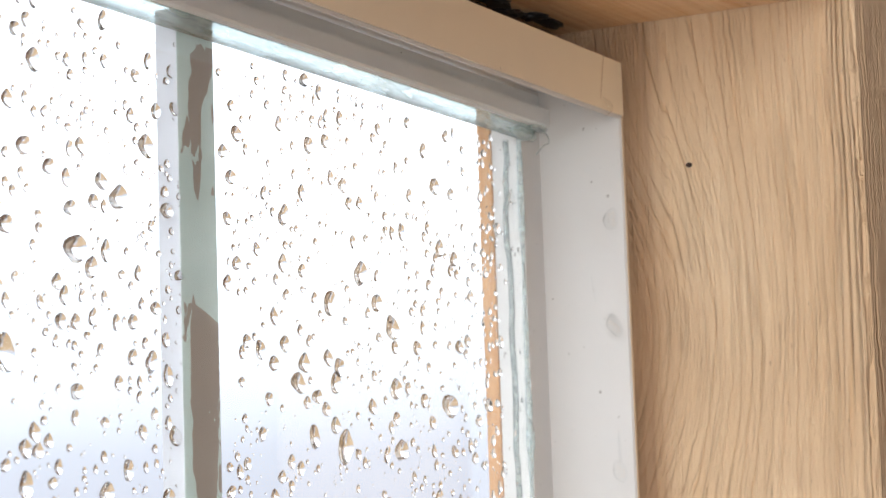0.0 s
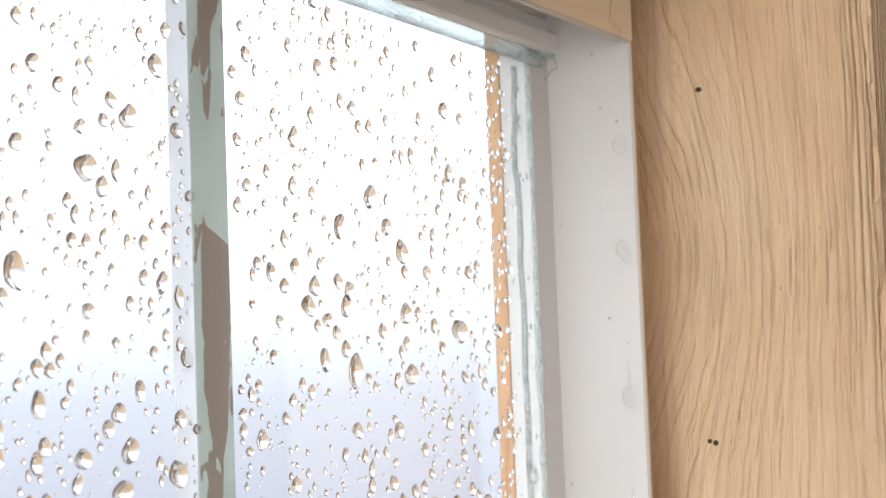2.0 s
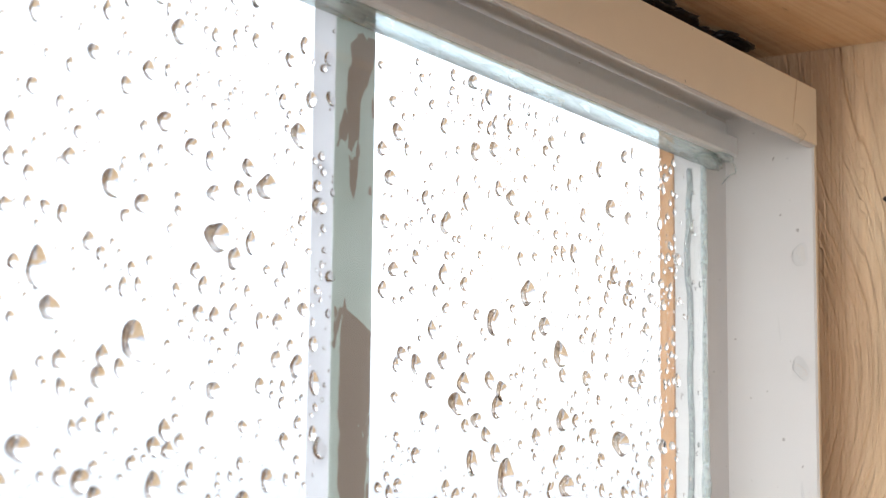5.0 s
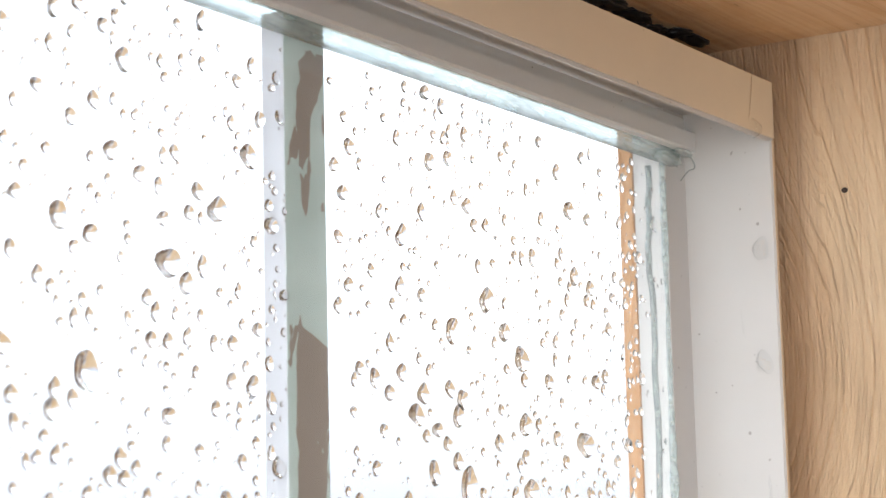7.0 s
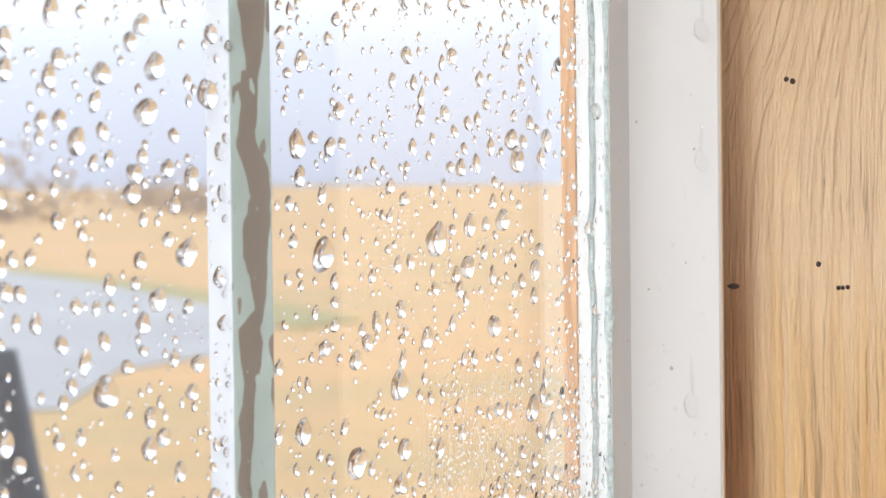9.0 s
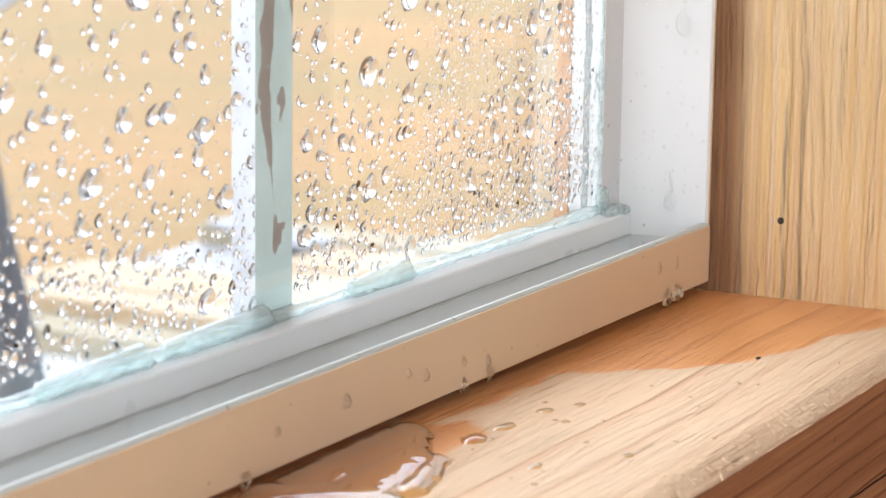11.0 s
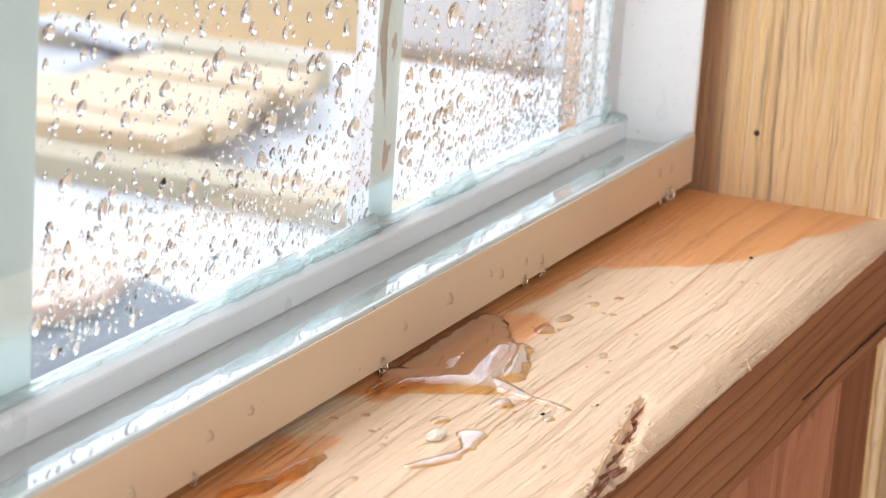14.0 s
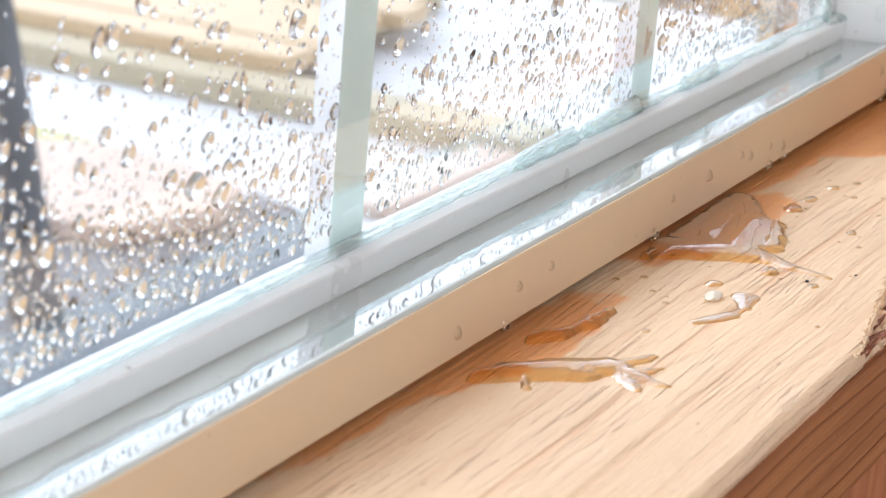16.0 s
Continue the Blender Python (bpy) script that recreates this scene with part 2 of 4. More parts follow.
        soak = mth(nt, "MINIMUM", front, side)
        # patches soaked by the puddles, and last a strip painted for gap shade: middle, half length and half width,
        # turn
        for cx, cy, rx, ry, slope in ((-0.213, -0.0300, 0.046, 0.0170, -0.10), (-0.338, -0.029, 0.046, 0.012, -0.10), (-0.150, -0.028, 0.05, 0.006, 0.0), (-0.400, -0.026, 0.030, 0.005, 0.0)):
            ex, ey = mth(nt, "SUBTRACT", x, cx), mth(nt, "SUBTRACT", y, cy)
            ey = mth(nt, "DIVIDE", mth(nt, "MULTIPLY_ADD", ex, -slope, ey), ry)
            ex = mth(nt, "DIVIDE", ex, rx)
            near = mth(nt, "SUBTRACT", 1.0, mth(nt, "SQRT", mth(nt, "ADD", mth(nt, "MULTIPLY", ex, ex), mth(nt, "MULTIPLY", ey, ey))))
            soak = mth(nt, "MAXIMUM", soak, mth(nt, "MULTIPLY", near, ry))
        soak = mth(nt, "ADD", soak, mth(nt, "MULTIPLY", edge, 0.5))
        damp = ramp(nt, mth(nt, "MULTIPLY_ADD", soak, 300, 0.5), (0.2, 0.0), (0.75, 1.0))
        col = blend(nt, damp, col, blend(nt, 0.80, blend(nt, mth(nt, "MULTIPLY", late, 0.45), col, dark), (1.0, 0.545, 0.20), "MULTIPLY"))
        gloss = blend(nt, damp, gloss, (0.28, 0.28, 0.28))
    nt.links.new(col, b.inputs["Base Color"])
    nt.links.new(gloss, b.inputs["Roughness"])
    relief(nt, b, height, 0.8, dip)
    return m


def vinyl_stuff(name, color, rough=0.38, grime=0.25):
    m, nt, b = shader(name)
    x, y, z = place_of(nt)
    p = vec(nt, x, y, z)
    broad = fuzz(nt, p, 22, 4.0, 0.6)
    fine = fuzz(nt, p, 900, 2.0)
    spots = fuzz(nt, p, 420, 1.0)
    col = blend(nt, ramp(nt, broad, (0.5, 0.0), (0.8, grime)), color, (0.55, 0.53, 0.49))
    col = blend(nt, ramp(nt, spots, (0.76, 0.0), (0.79, 0.55)), col, (0.16, 0.14, 0.12))
    nt.links.new(col, b.inputs["Base Color"])
    nt.links.new(ramp(nt, broad, (0.3, rough - 0.06), (0.75, rough + 0.12)), b.inputs["Roughness"])
    relief(nt, b, fine, 0.12, 0.0002)
    return m


def clear_stuff(name, ior, tint=(1, 1, 1), rough=0.0):
    m, nt, b = shader(name)
    b.inputs["Base Color"].default_value = (*tint, 1)
    b.inputs["Roughness"].default_value = rough
    b.inputs["IOR"].default_value = ior
    b.inputs["Transmission Weight"].default_value = 1.0
    return m


def ground_stuff(name, a, b_, c, scale, rough=0.9, depth=0.02):
    m, nt, b = shader(name)
    x, y, z = place_of(nt)
    p = vec(nt, x, y, z)
    broad = fuzz(nt, p, scale, 5.0, 0.6)
    fine = fuzz(nt, p, scale * 40, 4.0, 0.65)
    col = blend(nt, ramp(nt, broad, (0.35, 0.0), (0.65, 1.0)), a, b_)
    col = blend(nt, ramp(nt, fine, (0.45, 0.0), (0.75, 0.7)), col, c)
    nt.links.new(col, b.inputs["Base Color"])
    b.inputs["Roughness"].default_value = rough
    relief(nt, b, fine, 0.7, depth)
    return m


def film_on_bar(name, x_mid, low, high, streak):
    """White bar seen through the pane, with a meandering streak of brown adhesive pressed against the glass: height, middle and half width, in millimetres."""
    m, nt, b = shader(name)
    x, y, z = place_of(nt)
    u = mth(nt, "SUBTRACT", x, x_mid)
    both = node(nt, "ShaderNodeSeparateColor", ((0, ramp(nt, z, *((h / 1000, ((c + 10) / 20, w / 10, 0.0)) for h, c, w in streak))),))
    swing = mth(nt, "MULTIPLY_ADD", both.outputs[0], 0.020, -0.010)
    fray = mth(nt, "MULTIPLY", mth(nt, "SUBTRACT", fuzz(nt, scaled(nt, u, y, z, 140, 1, 170), 1.3, 3.0), 0.5), 0.0032)
    reach = mth(nt, "ADD", mth(nt, "MULTIPLY_ADD", both.outputs[1], 0.0112, -0.0005), fray)
    inside = mth(nt, "SUBTRACT", reach, mth(nt, "ABSOLUTE", mth(nt, "SUBTRACT", u, swing)))
    holes = fuzz(nt, scaled(nt, x, y, z, 260, 1, 120), 1.0, 2.0)
    inside = mth(nt, "SUBTRACT", inside, ramp(nt, holes, (0.66, 0.0), (0.72, 0.01)))
    isles = mth(nt, "MULTIPLY", mth(nt, "SUBTRACT", fuzz(nt, scaled(nt, x, y, z, 170, 1, 75), 1.0, 2.0), 0.60), 0.02)
    some = ramp(nt, both.outputs[1], (0.02, 0.05), (0.12, 0.0))
    inside = mth(nt, "MAXIMUM", inside, mth(nt, "SUBTRACT", isles, some))
    glue = ramp(nt, mth(nt, "MULTIPLY_ADD", inside, 1500, 0.5), (0.35, 0.0), (0.65, 1.0))
    tint = blend(nt, ramp(nt, fuzz(nt, vec(nt, x, y, z), 60, 3.0), (0.35, 0.0), (0.7, 1.0)), low, high)
    tint = blend(nt, ramp(nt, z, (0.0365, 1.0), (0.0368, 0.0)), tint, (0.58, 0.70, 0.68))
    facing = node(nt, "ShaderNodeSeparateXYZ", ((0, node(nt, "ShaderNodeNewGeometry").outputs["Normal"]),))
    front = mth(nt, "LESS_THAN", facing.outputs[1], -0.5)
    col = blend(nt, mth(nt, "MULTIPLY", glue, front), blend(nt, front, (0.56, 0.58, 0.62), tint), (0.34, 0.29, 0.25))
    nt.links.new(col, b.inputs["Base Color"])
    b.inputs["Roughness"].default_value = 0.4
    return m


jamb_wood = wood_stuff("jamb_wood", "z", (0.925, 0.71, 0.465), (0.83, 0.555, 0.30), (0.46, 0.265, 0.135), rings=200, sway=0.004, streaky=0.25, lined=0.10, crisp=True, uneven_by=1.5,
                       knot=(0.216, -0.024, 0.050, 0.036, 0.036), dip=0.0032, tilt=0.9, warm=0.16, ringy=0.62, stain=((-0.0475, 0.0008, 0.065), (-0.0525, 0.0008, 0.080), (-0.0350, 0.0006, 0.05)),
                       damp_below=0.095, grooved=0.13, fibre=0.12, fuzzy=0.7, ridges=(-0.086, 0.0017))
sill_wood = wood_stuff("sill_wood", "x", (0.87, 0.655, 0.44), (0.76, 0.475, 0.28), (0.46, 0.25, 0.14), rings=74, sway=0.0035, wet=True, dip=0.0013, tilt=1.3, lined=0.03, ringy=0.80, fibre=0.08, streaky=0.14, crisp=True, uneven_by=0.22, speck=0.5, grooved=0.06, fuzzy=0.15)
# Sill's room-facing side: the brown is darkened to carry its shade.
shaded_front_wood = wood_stuff("shaded_front_wood", "x", (0.51, 0.225, 0.095), (0.27, 0.095, 0.038), (0.13, 0.045, 0.02), rings=190, sway=0.003, tilt=1.0, lined=0.2, crisp=True, uneven_by=0.5, ringy=1.2)
header_wood = wood_stuff("header_wood", "x", (0.80, 0.57, 0.35), (0.66, 0.40, 0.19), (0.36, 0.19, 0.09), rings=60, sway=0.008, lined=0.3, crisp=True, uneven_by=0.8)
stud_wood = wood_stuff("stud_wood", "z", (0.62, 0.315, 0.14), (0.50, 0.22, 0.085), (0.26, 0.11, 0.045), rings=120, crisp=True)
# Darker copy of stud_wood that paints in the shade below the sill.
shaded_stud_wood = wood_stuff("shaded_stud_wood", "z", (0.38, 0.15, 0.062), (0.29, 0.10, 0.042), (0.14, 0.05, 0.022), rings=120, crisp=True)
room_wood = wood_stuff("room_wood", "z", (0.42, 0.27, 0.15), (0.35, 0.2, 0.1), (0.25, 0.13, 0.06), rings=20, sway=0.05, dip=0.0003)
trim_wood = wood_stuff("trim_wood", "z", (0.62, 0.36, 0.17), (0.55, 0.27, 0.1), (0.3, 0.14, 0.05), rings=300)
torn_wood = wood_stuff("torn_wood", "x", (0.34, 0.135, 0.075), (0.27, 0.09, 0.05), (0.14, 0.05, 0.03), rings=400, fibre=0.6)
chip_wood = wood_stuff("chip_wood", "x", (0.93, 0.87, 0.76), (0.86, 0.76, 0.6), (0.6, 0.45, 0.3), rings=400, fibre=0.2)
splinter_wood = wood_stuff("splinter_wood", "x", (0.86, 0.70, 0.48), (0.74, 0.50, 0.29), (0.5, 0.28, 0.15), rings=400, fibre=0.6)
vinyl = vinyl_stuff("white_vinyl", (0.618, 0.614, 0.60))
rail_vinyl = vinyl_stuff("sash_vinyl", (0.78, 0.80, 0.80), 0.30, 0.06)
track_vinyl = vinyl_stuff("track_vinyl", (0.59, 0.64, 0.62), 0.55, 0.15)
beige_vinyl = vinyl_stuff("beige_vinyl_face", (0.71, 0.56, 0.38), 0.42, 0.15)
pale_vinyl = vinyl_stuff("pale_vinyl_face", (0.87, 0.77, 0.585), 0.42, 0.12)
glass = clear_stuff("window_glass", 1.46, (0.97, 0.99, 0.985))
water = clear_stuff("water", 1.333)
# thin water lying on a surface: clear, with a mirror gloss that grows at grazing angles
def thin_water(name, tint, power=1.6, ripple=0.0):
    m, nt, b = shader(name)
    nt.nodes.remove(b)
    edge = node(nt, "ShaderNodeLayerWeight", (("Blend", 0.5),)).outputs["Facing"]
    gloss = mth(nt, "MULTIPLY_ADD", mth(nt, "POWER", edge, power), 0.97, 0.03)
    clear = node(nt, "ShaderNodeBsdfTransparent", ((0, (*tint, 1)),))
    mirror = node(nt, "ShaderNodeBsdfGlossy", (("Roughness", 0.02),))
    if ripple:
        x, y, z = place_of(nt)
        bump = node(nt, "ShaderNodeBump", (("Height", fuzz(nt, scaled(nt, x, y, z, 130, 25, 1), 1.0, 3.0)), ("Strength", 1.0), ("Distance", ripple)))
        nt.links.new(bump.outputs[0], mirror.inputs["Normal"])
    mix = node(nt, "ShaderNodeMixShader", ((0, gloss), (1, clear.outputs[0]), (2, mirror.outputs[0])))
    nt.links.new(mix.outputs[0], nt.nodes["Material Output"].inputs[0])
    return m


wet_gloss = thin_water("thin_water", (0.95, 0.955, 0.96))
bead_water = thin_water("clinging_water", (0.985, 0.99, 0.99), 2.6)
film_water = thin_water("water_film", (0.95, 0.955, 0.96), 1.6, 0.00004)
wood_water = thin_water("water_soaking_wood", (0.97, 0.83, 0.60), 1.75)
silicone, _nt, _b = shader("silicone")
_nt.nodes.remove(_b)
_x, _y, _z = place_of(_nt)
_thick = ramp(_nt, fuzz(_nt, scaled(_nt, _x, _y, _z, 60, 700, 330), 1.0, 3.0), (0.3, 0.10), (0.7, 0.50))
_clear = node(_nt, "ShaderNodeBsdfTransparent", ((0, (0.91, 0.975, 0.972, 1)),))
_milky = node(_nt, "ShaderNodeBsdfTranslucent", ((0, (0.88, 0.95, 0.95, 1)),))
_white = node(_nt, "ShaderNodeBsdfDiffuse", ((0, (0.86, 0.90, 0.90, 1)),))
_shine = node(_nt, "ShaderNodeBsdfGlossy", (("Roughness", 0.12),))
_cloudy = node(_nt, "ShaderNodeMixShader", ((0, 0.5), (1, _milky.outputs[0]), (2, _white.outputs[0])))
_body = node(_nt, "ShaderNodeMixShader", ((0, _thick), (1, _clear.outputs[0]), (2, _cloudy.outputs[0])))
_rim = mth(_nt, "MULTIPLY_ADD", mth(_nt, "POWER", node(_nt, "ShaderNodeLayerWeight", (("Blend", 0.5),)).outputs["Facing"], 2.5), 0.6, 0.04)
_whole = node(_nt, "ShaderNodeMixShader", ((0, _rim), (1, _body.outputs[0]), (2, _shine.outputs[0])))
_nt.links.new(_whole.outputs[0], _nt.nodes["Material Output"].inputs[0])
black_tar, _nt, _b = shader("black_sealant")
_b.inputs["Base Color"].default_value = (0.018, 0.017, 0.018, 1)
_b.inputs["Roughness"].default_value = 0.45
# Dark brown that stands in for shade inside the gaps round the frame.
gap_shade, _nt, _b = shader("brown_gap_shade")
_x, _y, _z = place_of(_nt)
_nt.links.new(ramp(_nt, fuzz(_nt, vec(_nt, _x, _y, _z), 160, 4.0), (0.35, (0.07, 0.042, 0.026)), (0.7, (0.16, 0.09, 0.05))), _b.inputs["Base Color"])
_b.inputs["Roughness"].default_value = 0.55
iron, _nt, _b = shader("rusty_nail")
_b.inputs["Base Color"].default_value = (0.035, 0.02, 0.014, 1)
_b.inputs["Roughness"].default_value = 0.7
bar_glued = film_on_bar("glued_bar", BAR1, (0.54, 0.64, 0.605), (0.64, 0.74, 0.71),
                        ((37, 0.5, 0), (41, 0.5, 2.6), (45, 0.5, 0), (74, -4.5, 2.8), (80, -2.8, 2.0), (86, -3.2, 3.2), (92, -1.9, 2.0), (99, -0.5, 4.2), (106, -1.6, 4.3), (109, 2.2, 2.0), (115, 2.4, 3.2),
                         (122, 0.9, 4.8), (127, 1.8, 5.0), (133, 3.6, 3.8), (139, 2.0, 4.8), (145, -2.2, 3.6), (150, -1.4, 3.4), (156, 0.6, 2.7), (163, 1.6, 3.0), (170, 1.0, 4.8), (190, 1.4, 5.6), (207, 1.8, 5.8),
                         (210, -2.5, 1.5), (214, -3.0, 0.0), (234, 0.0, 0.0), (237, -0.6, 1.5), (243, -0.2, 2.0), (253, -0.8, 2.6), (259, -0.6, 3.4), (265, 2.4, 4.5), (270, 2.4, 4.5), (272, 2.4, 0.0)))
bar_plain = film_on_bar("plain_bar", BAR2, (0.54, 0.60, 0.55), (0.50, 0.56, 0.52), ((0, 0, 0), (1000, 0, 0)))
dry_grass = ground_stuff("dry_grass_ground", (0.51, 0.285, 0.118), (0.37, 0.255, 0.105), (0.54, 0.36, 0.18), 0.42, depth=0.004)
gravel = ground_stuff("gravel", (0.37, 0.355, 0.35), (0.31, 0.30, 0.295), (0.42, 0.41, 0.40), 0.5)
white_film = ground_stuff("white_sheet", (0.78, 0.78, 0.78), (0.70, 0.70, 0.71), (0.82, 0.82, 0.82), 1.5, 0.35)
planks = wood_stuff("yellow_plank", "x", (0.68, 0.53, 0.35), (0.62, 0.45, 0.27), (0.45, 0.30, 0.18), rings=40, dip=0.001)
khaki_wood = wood_stuff("weathered_timber", "x", (0.54, 0.47, 0.33), (0.48, 0.40, 0.26), (0.28, 0.22, 0.14), rings=40, dip=0.001)
plywood = wood_stuff("pink_plywood", "x", (0.68, 0.53, 0.44), (0.62, 0.46, 0.36), (0.45, 0.31, 0.23), rings=15, dip=0.001)
verge_wood = wood_stuff("mossy_wood", "x", (0.55, 0.52, 0.24), (0.47, 0.44, 0.18), (0.28, 0.25, 0.12), rings=40, dip=0.001)
grey_plastic = ground_stuff("grey_plastic", (0.50, 0.50, 0.515), (0.42, 0.42, 0.435), (0.55, 0.55, 0.56), 3.0, 0.5, 0.002)
dark_rubber = ground_stuff("dark_rubber", (0.22, 0.238, 0.265), (0.16, 0.175, 0.195), (0.29, 0.30, 0.315), 6.0, 0.6)
verge_green = ground_stuff("verge_grass", (0.27, 0.25, 0.115), (0.33, 0.27, 0.12), (0.40, 0.31, 0.15), 0.8)
grey_board_paint = ground_stuff("grey_board", (0.52, 0.52, 0.54), (0.46, 0.46, 0.48), (0.56, 0.56, 0.57), 3.0, 0.6, 0.001)
unseen_strip_grey = ground_stuff("unseen_strip_grey", (0.42, 0.415, 0.43), (0.34, 0.34, 0.355), (0.48, 0.47, 0.48), 4.0, 0.7)
# Brown lightened so that distance haze is painted into the shrubs.
shrub = ground_stuff("bare_shrub", (0.42, 0.34, 0.28), (0.46, 0.38, 0.31), (0.38, 0.3, 0.25), 1.0)


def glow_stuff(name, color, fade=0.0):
    """Glowing backdrop colour that stands in for rain haze far off; with fade it thins out towards that height."""
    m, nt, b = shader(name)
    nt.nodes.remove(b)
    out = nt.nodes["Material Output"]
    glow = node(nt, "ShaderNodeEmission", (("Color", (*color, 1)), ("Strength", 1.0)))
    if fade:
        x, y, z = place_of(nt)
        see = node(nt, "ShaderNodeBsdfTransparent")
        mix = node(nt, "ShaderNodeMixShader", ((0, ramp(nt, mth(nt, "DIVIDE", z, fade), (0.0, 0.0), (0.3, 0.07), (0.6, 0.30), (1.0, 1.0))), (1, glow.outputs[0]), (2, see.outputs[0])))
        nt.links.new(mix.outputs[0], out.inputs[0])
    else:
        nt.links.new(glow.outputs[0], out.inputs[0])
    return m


haze_far = glow_stuff("rain_haze_glow", (0.258, 0.268, 0.314), 270.0)
haze_hill = glow_stuff("hazy_hill_glow", (0.235, 0.238, 0.258))


# ---- framing round the window ----
def ragged(s, seed):
    return noise.noise(Vector((s * 70, seed, 0))) * 0.6 + noise.noise(Vector((s * 260, seed, 3))) * 0.3 + noise.noise(Vector((s * 900, seed, 7))) * 0.2


def sill_top(s, d):
    """Height of the sill at s along it and d in from its front edge: a torn, rounded edge and a gouge across the grain."""
    wane = max(0.0, min(1.0, (s + 0.275) / 0.12))
    wide = 0.0030 + 0.0048 * wane * (1 + 0.25 * noise.noise(Vector((s * 30, 6, 0))))
    slope = max(0.0, 1 - d / wide)
    z = -(0.0024 + 0.0016 * wane) * slope ** 1.7
    torn = min(1.0, slope * 2.5)
    z += torn * (0.00022 + 0.00018 * wane) * (0.6 * noise.noise(Vector((s * 150, d * 600, 9))) + 0.6 * noise.noise(Vector((s * 650, d * 1300, 5))) + 0.9 * noise.noise(Vector((s * 1200, d * 1300, 2))))
    u = (s + 0.292) / 0.070
    if -0.1 < u < 1.1:
        rim = 0.0005 + 0.0125 * u + 0.0014 * noise.noise(Vector((s * 240, 3, 1)))
        reach = (0.0088 - 0.0040 * u) * (1 + 0.4 * noise.noise(Vector((s * 150, 8, 1))))
        into = (rim - d) / max(reach, 0.0005)
        if 0 < into < 1:
            cliff = min(1.0, into * 6) * min(1.0, (1 - into) * 1.6) * max(0.0, min(1.0, min(u + 0.1, 1.1 - u) * 6))
            z -= cliff * (0.0028 + 0.0014 * noise.noise(Vector((s * 300, d * 1800, 4))))
    return z


def sill_wobble(s, k, p, q):
    if 2 <= k <= 25:
        q = sill_top(s, p - SILL_Y)
        if k == 25:
            p += ragged(s, 2) * 0.0006
    return p, q


sill_profile = [(0.018, -0.0362), (0.018, 0.0)] + [(SILL_Y + 0.0215 * (1 - i / 23) ** 1.15, 0.0) for i in range(24)] + [(SILL_Y, -0.0072), (SILL_Y, -0.0350), (SILL_Y + 0.0012, -0.0362)]
sill = part("window_sill", sweep(sill_profile, "x", -0.95, 0.0, 1900, sill_wobble), sill_wood)
tagged(sill, "wet softwood sill plate under the window, rough front edge", "window sill", kind="structure")

part("front_face", sweep([(SILL_Y - 0.0003, -0.0352), (SILL_Y - 0.0003, -0.0040), (SILL_Y + 0.0004, -0.0040), (SILL_Y + 0.0004, -0.0352)], "x", -0.95, -0.0003, 1), shaded_front_wood, sill, "sawn front face with its shade painted into the brown")
part("crack", sweep([(SILL_Y - 0.0008, -0.0002), (SILL_Y - 0.0008, 0.0002), (SILL_Y, 0.0003), (SILL_Y, -0.0003)], "x", -0.112, -0.0006, 90,
     lambda s, k, p, q: (p, q * (0.25 + 1.7 * math.exp(-((s + 0.028) / 0.024) ** 2) + 0.45 * noise.noise(Vector((s * 200, 1, 1)))) - 0.0280 - 0.018 * (s + 0.112) + 0.0005 * noise.noise(Vector((s * 120, 4, 4))))), iron, sill, "dark drying crack")
jamb_profile = [(0.0, 0.018), (0.0, SILL_Y + 0.002), (0.0022, SILL_Y), (0.0365, SILL_Y), (0.038, SILL_Y + 0.0015), (0.038, 0.018)]


def jamb_wobble(s, k, p, q):
    if k in (1, 2):
        q += ragged(s, 20 + k) * 0.0009
        p += abs(ragged(s, 30 + k)) * 0.0008
    return p, q


jamb = part("jamb_stud", sweep(jamb_profile, "z", -1.0, 1.25, 700, jamb_wobble), jamb_wood)
tagged(jamb, "light pine stud beside the window, rough vertical grain", "wooden stud", kind="structure")
header_profile = [(0.018, HEADROOM + 0.09), (0.018, HEADROOM), (SILL_Y + 0.003, HEADROOM), (SILL_Y, HEADROOM + 0.003), (SILL_Y, HEADROOM + 0.09)]


def header_wobble(s, k, p, q):
    return (p + ragged(s, 40 + k) * 0.0008, q + ragged(s, 50 + k) * 0.0006) if k in (1, 2, 3) else (p, q)


header = part("header", sweep(header_profile, "x", -0.95, -0.0004, 360, header_wobble), header_wood)
tagged(header, "pine header board over the window", "wooden header", kind="structure")
king = part("king_stud", box(0.0392, 0.077, SILL_Y + 0.002, 0.018, -1.0, 1.25, 0.0015), stud_wood)
tagged(king, "brown pine stud standing behind the jamb stud", "wooden stud", kind="structure")
left_stud = part("jamb_stud", box(LEFT - 0.045, LEFT - 0.0055, SILL_Y, 0.018, 0.0005, HEADROOM - 0.0005, 0.0015), stud_wood)
tagged(left_stud, "pine stud at the other side of the window", "wooden stud", kind="structure")
cripple_profile = [(SILL_Y + 0.005, -1.0), (SILL_Y + 0.004, -0.0405), (SILL_Y + 0.007, -0.0395), (SILL_Y + 0.012, -0.0375), (0.018, -0.0366), (0.018, -1.0)]
cripple = part("cripple_stud", sweep(cripple_profile, "x", -0.046, -0.0008, 60, lambda s, k, p, q: (p, q + (0.0032 * ragged(s, 61) - 0.05 * max(0.0, s + 0.016) if k in (1, 2) else 0))), shaded_stud_wood)
tagged(cripple, "short pine stud with a rough end under the sill", "wooden stud", kind="structure")


def spike(name, y, z, r, parent, stretch=1.0):
    """A rusty nail head sunk in the stud."""
    bm = bmesh.new()
    bmesh.ops.create_uvsphere(bm, u_segments=10, v_segments=6, radius=r)
    bmesh.ops.scale(bm, vec=(0.5, stretch, 1.0), verts=bm.verts)
